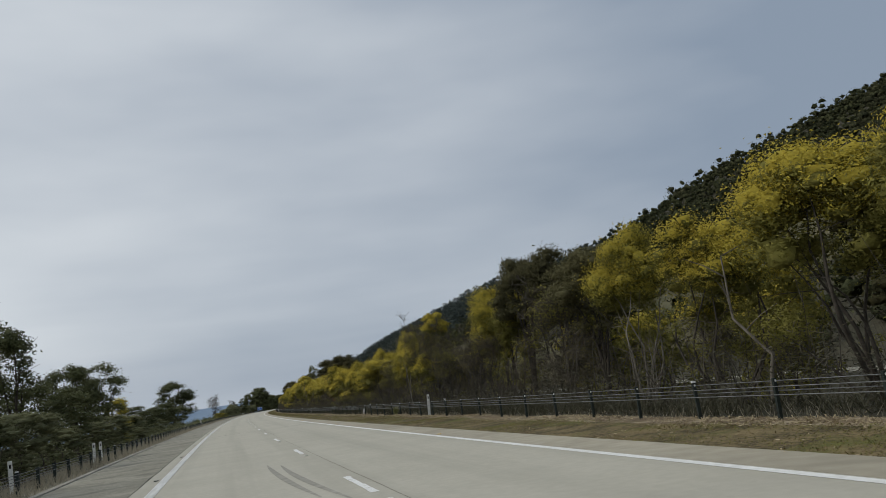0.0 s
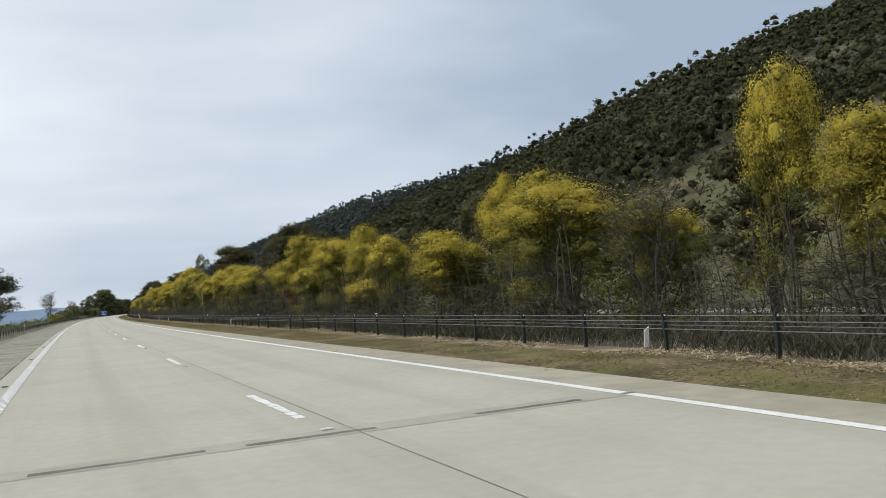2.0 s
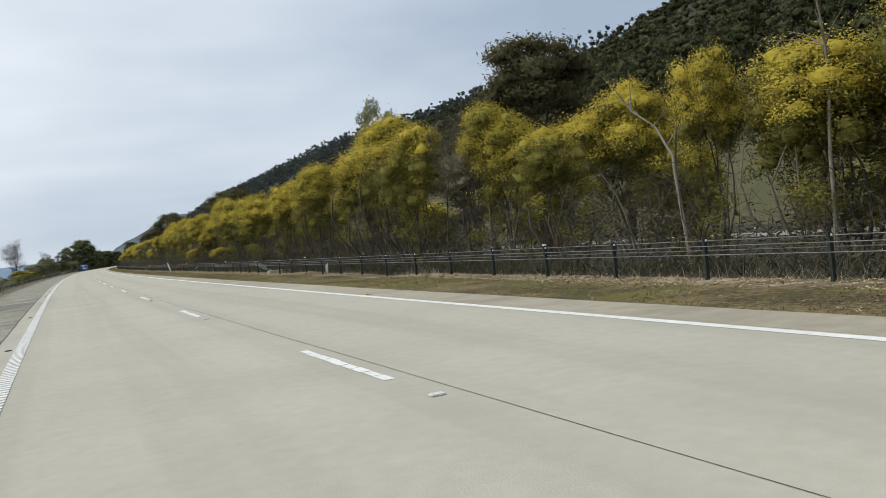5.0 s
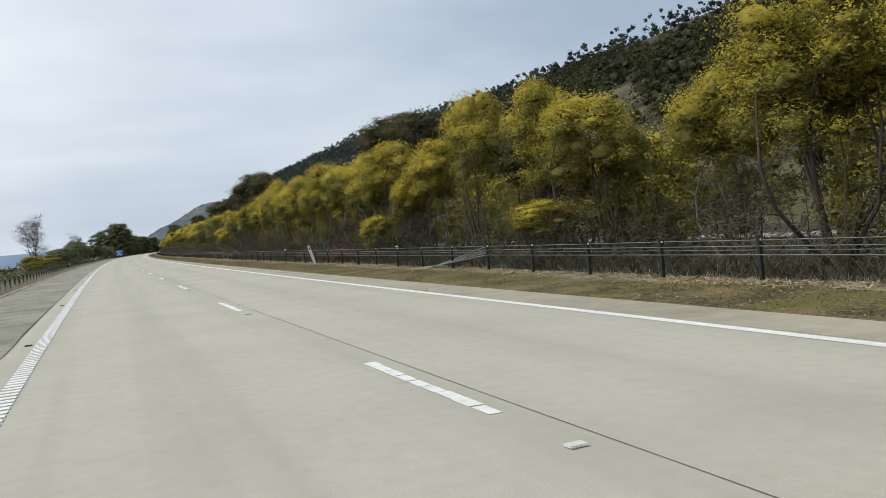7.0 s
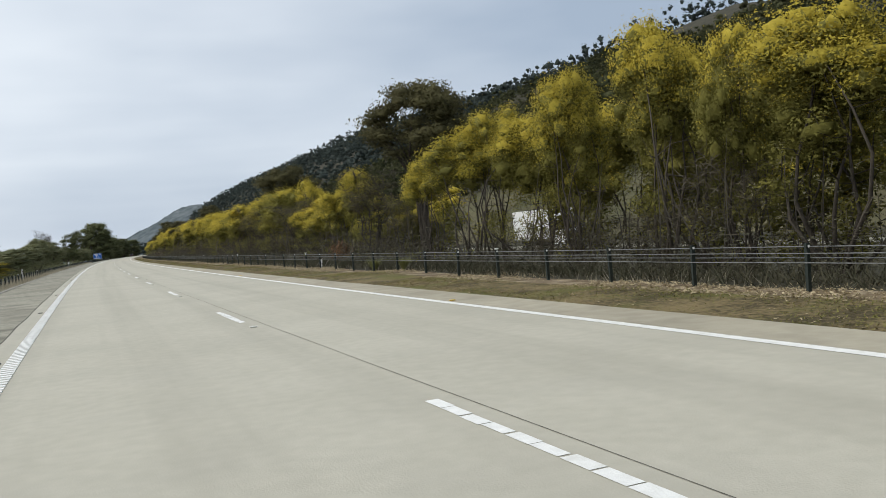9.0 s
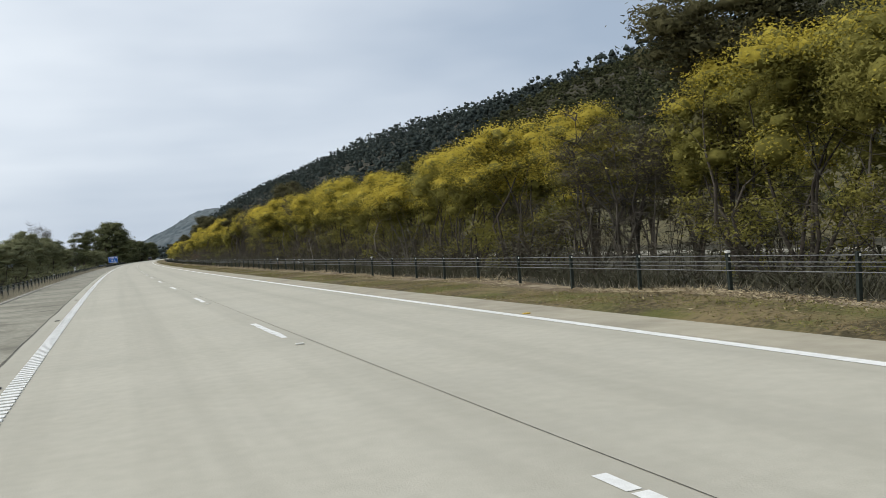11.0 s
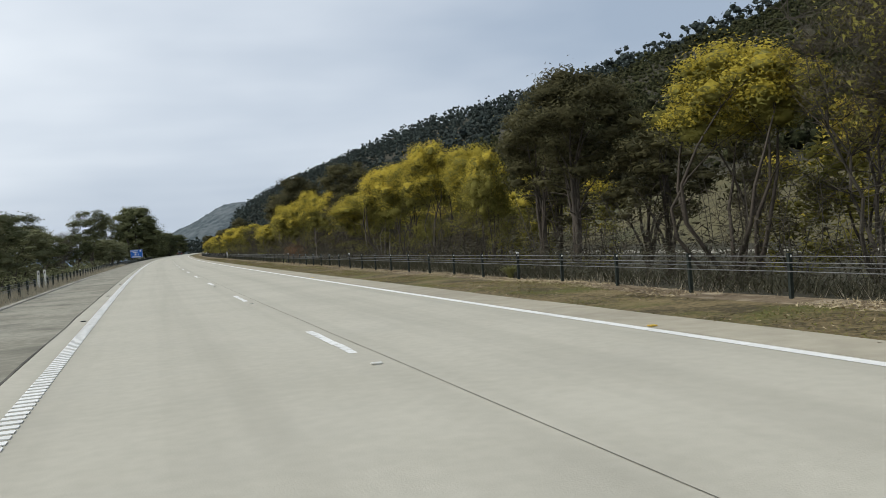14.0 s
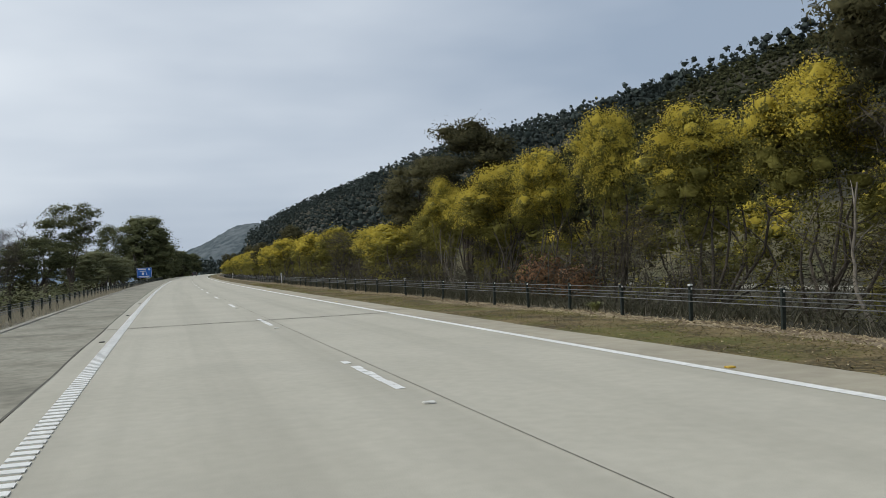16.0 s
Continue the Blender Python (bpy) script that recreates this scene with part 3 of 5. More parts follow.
# every kind of tree is made 5 m tall with a crown 1.5 m in radius, and scaled where it stands
def crown_puffs(rnd, low, count, spread=1.1, size=(0.3, 0.55), flat=0.8, top=5.0, lobes=4, skirt=0):
    """Clumps set over a broad crown of several heads; skirt: small low sprays below it."""
    out = []
    heads = []
    for k in range(lobes):
        t = 2 * math.pi * (k + rnd.uniform(0.1, 0.9)) / lobes
        q = spread * rnd.uniform(0.35, 0.8)
        heads.append(np.array((q * math.cos(t), q * math.sin(t), low + (top - low) * rnd.uniform(0.45, 0.9))))
    if heads:
        heads[0] = np.array((heads[0][0] * 0.4, heads[0][1] * 0.4, top - 0.45))
    for i in range(count):
        u = (i + rnd.random()) / count
        r = rnd.uniform(*size)
        z = low + (top - r * flat - low) * u ** 0.85
        wide = spread * max(0.12, math.sin(math.pi * min(1, 0.20 + 0.70 * u))) ** 0.8
        t = i * 2.399 + rnd.uniform(-0.5, 0.5)
        q = wide * rnd.uniform(0.35, 1.0) ** 0.6
        p = np.array((q * math.cos(t), q * math.sin(t), z))
        near = p if not heads else min(heads, key=lambda h: np.linalg.norm((h - p) * (1, 1, 0.6)))
        p += (near + rnd.normal(size=3) * 0.22 - p) * rnd.uniform(0.15, 0.55)
        p[2] = min(p[2], top - r * flat)
        out.append((tuple(p), (r * rnd.uniform(0.9, 1.3), r * rnd.uniform(0.9, 1.3), r * flat)))
    for _ in range(skirt):
        t, q, r = rnd.uniform(0, 2 * math.pi), spread * rnd.uniform(0.3, 1.0), rnd.uniform(0.16, 0.32)
        out.append(((q * math.cos(t), q * math.sin(t), rnd.uniform(0.9, low + 0.5)), (r * 1.2, r * 1.2, r)))
    return out


def make_tree(name, seed, label, category, group, leaf, low=1.7, puffs=34, count=5200, long=0.08, wide=0.04, bloom=0.0, bark=None, stems=7, r0=0.042,
              spread=1.1, size=(0.22, 0.46), flat=0.85, shell=0.52, forks=3, late=0.0, inner=0.6, level=1, lobes=4, skirt=0):
    rnd = np.random.default_rng(seed)
    top = tagged(new(name), label, category, group)
    ps = crown_puffs(rnd, low, puffs, spread, size, flat, 5.0, lobes, skirt)
    tips = [ps[int(i)][0] for i in rnd.choice(len(ps), min(stems, len(ps)), replace=False)]
    foot = (rnd.normal() * 0.1, rnd.normal() * 0.1, -0.25)
    v, f = limbs(rnd, foot, tips, r0, forks, late=late)
    add("trunk", mesh_of("trunk", v, f, bark or BARK, flat=False), top)
    line = low + (5 - low) * (1 - bloom)
    gold = [p for p in ps if bloom and p[0][2] + 0.45 * p[1][0] > line - 1.3 * rnd.random() ** 2 * bloom]
    share = len(gold) / len(ps)
    green = [p for p in ps if p not in gold]
    below = [((c[0], c[1], c[2] - 0.45 * r[2]), (r[0] * 0.92, r[1] * 0.92, r[2] * 0.8)) for c, r in gold]
    add("crown", leaf_mesh("crown", green + below, int(count * (1 - 0.5 * share)), long, wide, leaf, rnd, shell, inner=inner, level=level, hearts=ps[:puffs]), top)
    if gold:
        sprays = gold + [(c, (r[0] * 0.8, r[1] * 0.8, r[2])) for c, r in ps[: puffs : 6 if bloom > 0.3 else 9]]
        add("blossom", leaf_mesh("blossom", sprays, int(count * 0.95 * share) + 80, long * 0.72, wide * 1.05, BLOSSOM, rnd, shell + 0.15, upper=True, inner=0.5, level=1, hearts=[((c[0], c[1], c[2] + 0.12 * r[2]), r) for c, r in gold]), top)
    return top


def bare_mesh(rnd, tall, spread, twigs, r0=0.05):
    pieces = []
    foot = Vector((0, 0, -0.25))
    for k in range(6):
        t = 2 * math.pi * (k + rnd.random()) / 6
        tip = Vector((math.cos(t) * spread * rnd.uniform(0.3, 1), math.sin(t) * spread * rnd.uniform(0.3, 1), tall * rnd.uniform(0.75, 1)))
        pts = [foot.lerp(tip, i / 8) + Vector((rnd.normal(), rnd.normal(), 0)) * 0.07 - Vector((tip.x, tip.y, 0)) * 0.5 * (i / 8) * (1 - i / 8) for i in range(9)]
        pieces.append(tube(pts, [max(0.006, r0 * (1 - i / 8.5)) for i in range(9)], 5))
        for _ in range(twigs):
            i = int(rnd.integers(3, 9))
            way = Vector((rnd.normal(), rnd.normal(), abs(rnd.normal()) + 0.2)).normalized() * rnd.uniform(0.3, 0.9)
            q = pts[i]
            m1 = q + way * 0.5 + Vector((rnd.normal(), rnd.normal(), 0)) * 0.06
            pieces.append(tube([q, m1, q + way], [0.013, 0.009, 0.004], 3))
            for _ in range(3):
                w2 = Vector((rnd.normal(), rnd.normal(), rnd.normal() * 0.6 + 0.3)).normalized() * rnd.uniform(0.15, 0.4)
                pieces.append(tube([m1, m1 + w2], [0.007, 0.003], 3))
    return gather(pieces)


def make_bare(name, seed, label, group, leaf=None, count=0):
    rnd = np.random.default_rng(seed)
    top = tagged(new(name), label, "tree", group)
    v, f = bare_mesh(rnd, 5.0, 1.4, 22, 0.042)
    add("trunk", mesh_of("trunk", v, f, TWIG), top)
    puffs = crown_puffs(rnd, 1.8, 18, 1.15, (0.3, 0.6))
    add("twig_spray", leaf_mesh("twig_spray", puffs, 5200, 0.27, 0.007, BRUSH, rnd, 0.2, inner=0), top)
    if count:
        add("crown", leaf_mesh("crown", puffs, count, 0.09, 0.04, leaf, rnd, 0.2, inner=0), top)
    return top


MEDIAN = "trees in the median"


def wattles(seeds, count, long, wide, bloom, label, base=1.25, stems=7, forks=3, level=1, puffs=46, name="wattle_tree"):
    return [make_tree(name, i, label, "tree", MEDIAN, LEAF, flat=1.08, bloom=bloom + 0.07 * (i % 4), puffs=puffs + i % 5, stems=stems, forks=forks, low=base + 0.2 * (i % 3), count=count, long=long, wide=wide,
                      bark=PALEBARK if i % 6 == 2 else BARK, level=level, inner=0.4 if puffs < 30 else 0.5, lobes=3 + i % 3, skirt=7 + i % 5) for i in seeds]


YELLOW_WATTLE, GREEN_WATTLE = "wattle tree in yellow blossom behind the wire barrier", "grey-green wattle tree with few blossoms behind the barrier"
DARK_TREE, BARE_TREE = "tall dark olive tree standing among the wattles", "thin grey leafless tree behind the barrier"
KINDS = {
    "W": wattles(range(8), 24000, 0.064, 0.026, 0.40, YELLOW_WATTLE, 1.75),
    "G": wattles(range(20, 24), 20000, 0.066, 0.026, 0.14, GREEN_WATTLE, 1.45),
    "U": [make_tree("wattle_tree", 50, "tall thin wattle with a tuft of yellow blossom on bare stems", "tree", MEDIAN, LEAF, low=3.5, puffs=14, count=4500, bloom=1.0, spread=0.85, size=(0.20, 0.36), stems=6, r0=0.03)],
    "H": [make_tree("wattle_tree", 56 + i, "wattle with a golden crown held high on bare dark stems", "tree", MEDIAN, LEAF, flat=1.0, low=2.5, puffs=32, count=12000, long=0.075, wide=0.029, bloom=(0.65, 0.5)[i], spread=1.15, size=(0.22, 0.42), stems=8) for i in range(2)],
    "D": [make_tree("casuarina_tree", 40 + i, DARK_TREE, "tree", MEDIAN, DARKLEAF, low=1.9, puffs=54, count=15000, spread=1.2, size=(0.24, 0.42), flat=0.65, r0=0.062, long=0.085, wide=0.028, inner=0.5, late=4.0, stems=9) for i in range(3)],
    "P": [make_tree("casuarina_tree", 46 + i, "tall dark open-crowned tree with bare lower limbs", "tree", MEDIAN, DARKLEAF, low=2.5, puffs=58, count=15000, spread=1.2, size=(0.24, 0.40), flat=0.6, r0=0.062, long=0.085, wide=0.028, inner=0.5, late=4.0, stems=10) for i in range(2)],
    "V": [make_tree("gum_sapling", 52, "tall thin gum with a sparse pale crown above the wattles", "tree", MEDIAN, LEFTLEAF, low=3.5, puffs=11, count=2600, spread=0.9, size=(0.18, 0.32), stems=6, r0=0.03, inner=0.0, bark=PALEBARK)],
    "B": [make_bare("bare_tree", 60 + i, BARE_TREE, MEDIAN, LEAF, 900 * i) for i in range(3)],
    "R": [make_tree("dead_wattle", 70, "small dead wattle with rust-brown leaves", "tree", MEDIAN, RUSTLEAF, low=0.9, puffs=18, count=4000, inner=0.5)],
    # the same kinds with fewer, larger sprays, for places that stay far from the road's edge
    "w": wattles(range(30, 34), 2200, 0.16, 0.075, 0.36, "wattle tree in yellow blossom far along the median", stems=4, forks=1, level=1, puffs=24),
    "g": wattles(range(34, 37), 2300, 0.15, 0.06, 0.10, "grey-green young wattle in the thicket deep in the median", 0.4, 4, 1, 1, 28, "understorey_tree"),
    "d": [make_tree("casuarina_tree", 44 + i, "dark olive tree deep in the median", "tree", MEDIAN, DARKLEAF, low=1.6, puffs=34, count=3200, spread=1.2, size=(0.26, 0.44), flat=0.65, r0=0.07, long=0.14, wide=0.055, inner=0.5, late=2.4, level=1) for i in range(2)],
}
used = {k: 0 for k in KINDS}


def plant(kind, s, lat, top, radius, turn=None):
    """A tree of that kind with its top at that height over the road and a crown of that radius."""
    base = ground_z(s, lat)
    if kind in "WG" and not 12 < s < 445:
        kind = kind.lower()
    stock = KINDS[kind]
    i = used[kind]
    used[kind] += 1
    ob = stock[i % len(stock)]
    size = Vector((radius / 1.5, radius / 1.5, (top - base) / 5.0))
    place = pose(*along(s, lat, base), 0, 0, (i * 137.5) % 360 if turn is None else turn)
    if i < len(stock):
        ob.matrix_basis = place @ Matrix.Diagonal((*size, 1))
        return ob
    old = ob.scale
    return copy_thing(ob, place @ Matrix.Diagonal((size.x / old.x, size.y / old.y, size.z / old.z, 1)))


plant("B", -11.0, 13.4, 4.4, 2.10)
plant("W", -7.8, 12.4, 4.9, 1.84)
plant("G", -4.5, 13.7, 4.6, 2.06)
plant("B", -0.9, 12.7, 4.8, 2.30)
plant("G", 2.2, 13.0, 4.6, 1.9)
plant("W", 5.4, 13.8, 5.1, 2.0)
plant("G", 9.0, 14.0, 5.0, 2.34)
plant("G", 12.2, 13.4, 5.4, 1.75)
plant("W", 15.3, 13.0, 5.5, 2.40)
plant("W", 20.9, 13.5, 5.1, 2.04)
plant("W", 26.6, 14.0, 5.9, 1.97)
plant("D", 30.2, 14.2, 5.9, 2.2)
plant("B", 33.1, 13.9, 5.1, 2.28)
plant("D", 35.3, 15.0, 6.8, 2.19)
plant("P", 37.7, 14.2, 6.9, 1.9)
plant("G", 39.4, 14.2, 5.3, 1.77)
plant("B", 40.5, 12.6, 3.6, 1.50)
plant("W", 42.2, 14.0, 6.1, 1.9)
plant("B", 43.5, 13.4, 4.2, 1.65)
plant("B", 47.5, 12.8, 3.8, 1.65)
plant("B", 48.6, 14.2, 3.2, 1.30)
plant("B", 51.2, 13.0, 5.2, 1.42)
plant("U", 51.6, 13.2, 5.9, 1.5)
plant("W", 52.0, 12.5, 3.4, 1.20)
plant("B", 55.0, 13.0, 5.7, 1.80)
plant("B", 55.6, 14.0, 4.8, 1.47)
plant("W", 57.9, 13.5, 4.9, 1.95)
plant("W", 61.4, 13.0, 4.1, 1.54)
plant("W", 64.4, 14.0, 5.8, 1.20)
plant("W", 72.0, 13.0, 4.3, 2.29)
plant("W", 74.3, 14.0, 5.0, 1.70)
plant("W", 77.1, 13.8, 5.3, 1.05)
plant("W", 80.5, 13.0, 3.7, 1.80)
plant("G", 82.2, 14.2, 3.3, 2.25)
plant("W", 85.1, 12.5, 3.9, 1.20)
plant("W", 87.5, 12.0, 2.1, 1.20)
plant("W", 90.2, 13.0, 3.9, 1.52)
plant("W", 93.2, 14.0, 5.1, 1.32)
plant("W", 94.1, 13.0, 4.5, 1.89)
plant("G", 97.6, 12.0, 3.2, 1.20)
plant("W", 99.6, 12.5, 5.2, 1.80)
plant("R", 101.9, 12.5, 3.0, 1.20)
plant("W", 102.7, 12.4, 4.2, 1.96)
plant("G", 105.5, 13.5, 3.7, 2.19)
plant("B", 106.2, 14.0, 4.4, 1.35)
plant("W", 109.3, 14.1, 3.8, 1.83)
plant("B", 112.8, 13.5, 4.6, 1.7)
plant("W", 116.1, 13.0, 4.1, 2.16)
plant("D", 117.2, 15.0, 6.7, 2.13)
plant("W", 118.8, 13.0, 4.4, 2.40)
plant("W", 121.8, 13.0, 4.5, 1.80)
plant("G", 125.2, 12.9, 3.9, 2.17)
plant("G", 127.7, 14.1, 4.7, 1.93)
plant("W", 130.9, 13.0, 4.9, 2.21)
plant("G", 134.6, 14.2, 5.3, 2.0)
plant("G", 138.8, 14.8, 4.6, 1.7)
plant("W", 137.3, 14.1, 4.3, 1.97)
plant("W", 140.3, 13.5, 4.8, 1.20)
plant("W", 142.9, 13.0, 4.6, 1.72)
plant("G", 146.6, 13.2, 4.1, 1.88)
plant("W", 149.6, 13.0, 5.3, 1.92)
plant("B", 152.2, 13.1, 5.1, 1.67)
plant("P", 153.7, 17.0, 8.5, 2.96)
plant("G", 155.7, 12.6, 5.5, 1.90)
plant("W", 158.7, 13.0, 6.3, 2.40)
plant("W", 162.8, 13.0, 5.7, 2.20)
plant("V", 166.3, 15.0, 8.4, 1.7)
plant("G", 166.6, 14.1, 4.6, 1.93)
plant("W", 170.5, 13.0, 5.6, 2.31)
plant("G", 173.8, 13.5, 4.6, 1.79)
plant("W", 177.6, 12.9, 5.3, 1.73)
plant("G", 181.1, 13.6, 4.4, 2.03)
plant("W", 184.0, 12.7, 4.8, 2.17)
plant("W", 187.6, 13.0, 5.4, 2.40)
plant("W", 191.8, 14.1, 4.7, 1.82)
plant("G", 195.9, 13.0, 4.7, 2.21)
plant("G", 196.7, 11.5, 1.8, 1.29)
plant("W", 199.6, 13.5, 5.8, 1.84)
plant("D", 202.6, 15.0, 4.6, 2.0)
plant("W", 205.6, 14.0, 6.4, 1.97)
plant("W", 210.6, 12.5, 3.6, 1.20)
plant("W", 211.9, 11.5, 2.0, 1.20)
plant("H", 213.8, 13.0, 5.5, 2.3)
plant("W", 216.8, 13.0, 5.3, 2.01)
plant("G", 219.5, 13.7, 4.4, 2.08)
plant("G", 223.2, 13.2, 5.4, 2.2)
plant("P", 226.1, 18.0, 8.9, 3.48)
plant("W", 226.8, 13.0, 5.8, 1.89)
plant("W", 225.0, 14.4, 5.6, 1.7)
plant("W", 229.9, 13.2, 5.3, 1.8)
plant("W", 233.5, 13.0, 5.6, 2.11)
plant("W", 237.3, 13.0, 5.0, 2.07)
plant("G", 239.8, 13.0, 5.3, 1.20)
plant("W", 242.4, 13.0, 6.1, 1.65)
plant("W", 246.5, 13.0, 5.6, 1.46)
plant("G", 248.9, 13.0, 4.7, 1.68)
plant("W", 252.2, 13.5, 5.5, 1.84)
plant("H", 252.9, 12.3, 4.7, 1.9)
plant("G", 250.6, 15.6, 4.6, 2.2)
plant("G", 247.4, 16.2, 5.0, 2.4)
plant("G", 244.0, 15.6, 5.0, 2.4)
plant("G", 240.4, 16.4, 4.8, 2.4)
plant("G", 236.4, 16.8, 4.8, 2.4)
plant("G", 232.2, 16.4, 4.6, 2.4)
plant("G", 228.4, 16.8, 4.6, 2.3)
plant("G", 224.4, 17.0, 4.6, 2.3)
plant("H", 256.4, 12.3, 4.1, 1.2)
plant("B", 265.2, 12.9, 4.3, 1.9)
plant("B", 263.2, 13.5, 3.3, 1.20)
plant("P", 262.4, 14.6, 8.4, 3.2)
plant("W", 267.9, 13.0, 4.8, 1.33)
plant("W", 272.1, 13.0, 4.1, 1.23)
plant("W", 274.3, 12.5, 3.0, 1.33)
plant("W", 275.5, 13.5, 3.9, 2.08)
plant("W", 278.0, 12.5, 3.2, 1.27)
plant("B", 279.3, 12.7, 3.9, 2.36)
plant("W", 282.4, 14.0, 5.5, 1.40)
plant("G", 286.0, 13.2, 5.2, 2.2)
plant("G", 288.5, 13.2, 5.1, 2.21)
plant("G", 292.1, 14.0, 5.1, 2.29)
plant("D", 292.6, 15.0, 7.4, 3.19)
plant("B", 295.0, 12.8, 4.1, 2.25)
plant("W", 298.8, 14.0, 5.1, 2.08)
plant("W", 301.7, 13.0, 5.1, 2.40)
plant("W", 304.8, 12.6, 4.5, 1.83)
plant("G", 308.0, 13.1, 5.0, 2.11)
plant("W", 310.8, 14.1, 4.6, 2.26)
plant("W", 314.1, 12.8, 4.5, 2.26)
plant("W", 317.1, 12.9, 4.9, 1.75)
plant("W", 320.4, 13.4, 4.4, 2.22)
plant("W", 323.4, 13.3, 4.4, 2.00)
plant("W", 326.6, 13.4, 5.4, 2.2)
plant("W", 329.6, 13.5, 5.4, 1.71)
plant("W", 331.4, 13.0, 5.2, 1.23)
plant("W", 334.7, 13.0, 5.2, 1.89)
plant("G", 338.7, 13.8, 4.2, 1.69)
plant("B", 338.0, 13.0, 5.7, 1.5)
plant("W", 342.3, 13.4, 5.5, 2.0)
plant("W", 345.9, 13.0, 5.5, 2.40)
plant("G", 348.7, 12.5, 4.7, 1.94)
plant("B", 351.9, 12.7, 4.6, 1.74)
plant("W", 355.1, 13.0, 5.4, 2.40)
plant("W", 359.1, 13.0, 5.4, 1.20)
plant("B", 363.2, 13.4, 5.6, 1.9)
plant("B", 361.8, 13.4, 6.1, 1.9)
plant("D", 361.0, 16.6, 8.0, 2.7)
plant("H", 366.8, 13.0, 5.4, 2.5)
plant("d", 376.6, 17.4, 4.6, 2.4)
plant("d", 381.0, 19.6, 5.0, 2.5)
plant("d", 384.6, 17.4, 4.8, 2.3)
plant("D", 374.8, 13.4, 6.4, 2.5)
plant("D", 379.4, 14.4, 6.3, 2.3)
plant("G", 382.1, 13.0, 4.7, 1.33)
plant("W", 385.2, 13.5, 5.2, 1.8)
plant("W", 388.9, 13.0, 5.9, 1.8)
plant("W", 393.4, 13.0, 5.3, 2.0)
plant("W", 396.7, 13.0, 5.5, 2.40)
plant("W", 399.5, 13.0, 5.1, 1.92)
plant("W", 403.0, 12.5, 4.3, 2.27)
plant("G", 407.3, 14.1, 3.9, 2.32)
plant("B", 410.6, 13.6, 4.7, 2.20)
plant("D", 412.2, 14.0, 7.2, 2.4)
plant("W", 414.6, 13.4, 5.4, 1.9)
plant("W", 418.2, 13.0, 5.2, 1.94)
plant("W", 422.9, 13.0, 5.9, 1.56)
plant("W", 427.6, 13.0, 5.4, 1.52)
plant("W", 431.1, 13.0, 5.2, 2.40)
plant("W", 435.2, 13.6, 5.0, 2.07)
plant("W", 438.8, 13.0, 5.5, 1.64)
plant("D", 440.8, 15.0, 8.6, 3.46)
plant("G", 442.9, 13.7, 4.4, 1.83)
plant("W", 446.2, 12.6, 3.6, 2.31)
plant("D", 449.9, 15.0, 8.1, 3.00)
plant("W", 450.4, 13.0, 4.0, 2.40)
plant("W", 453.9, 13.0, 4.0, 1.67)
plant("W", 457.0, 13.9, 4.2, 2.08)
plant("W", 459.7, 13.8, 3.9, 2.19)
plant("B", 463.3, 12.6, 4.0, 2.06)
plant("G", 466.2, 12.5, 4.6, 2.13)
plant("W", 469.7, 13.0, 4.7, 2.40)
plant("B", 68.7, 13.5, 4.0, 1.6)
plant("G", 69.8, 15.0, 3.2, 1.6)
plant("B", 88.3, 14.0, 3.9, 1.6)
plant("D", 109.5, 14.6, 6.8, 2.6)
plant("D", 106.0, 15.0, 5.9, 1.9)
plant("G", 264.4, 15.0, 2.3, 1.7)
plant("G", 267.0, 15.4, 2.4, 1.7)
plant("W", 210.2, 13.8, 5.2, 1.9)
plant("D", 204.5, 17.0, 4.5, 2.1)
plant("G", 207.6, 17.2, 3.4, 2.0)
plant("G", 203.0, 18.0, 3.2, 2.0)

# ---- the trees behind the first row, and the row beyond the last bend ----
rnd = random.Random(5)
s = -20.0
while s < 620:
    kind = rnd.choice("ggggggd")
    if 254 < s < 270 or 45 < s < 61:
        s += 4
        continue
    lat, rise, wide = rnd.uniform(16, 22), rnd.uniform(3.0, 4.4) if kind != "d" else rnd.uniform(4.5, 6.2), rnd.uniform(1.6, 2.5)
    if not 375 < s < 386:
        plant(kind, s, lat, rise, wide)
    s += rnd.uniform(1.7, 3.0)
s = 475.0
while s < 980:
    kind = rnd.choice("wwwwgd")
    plant(kind, s, rnd.uniform(12.2, 14.5), rnd.uniform(4.0, 5.2) if kind != "d" else rnd.uniform(5.5, 7.2), rnd.uniform(1.8, 2.8))
    s += rnd.uniform(2.6, 4.4)

KINDS["b"] = [make_tree("brush_shrub", 110 + i, "low grey-brown twiggy brush under the wattles", "shrub", "brush under the wattles", BRUSH, low=0.6, puffs=22, count=1100, spread=1.25, size=(0.35, 0.7), long=0.5, wide=0.018, stems=5, r0=0.02, forks=1, shell=0.15, bark=TWIG, inner=0) for i in range(3)]
used["b"] = 0
rnd = random.Random(17)
s = 2.0
while s < 470:
    base = ground_z(s, 14)
    lat, rise, wide = rnd.uniform(12.3, 17.5), rnd.uniform(1.6, 3.4), rnd.uniform(1.0, 1.9)
    if not (250 < s < 262 or 368 < s < 378):
        plant("b", s, lat, base + rise, wide)
    s += rnd.uniform(1.6, 3.4)

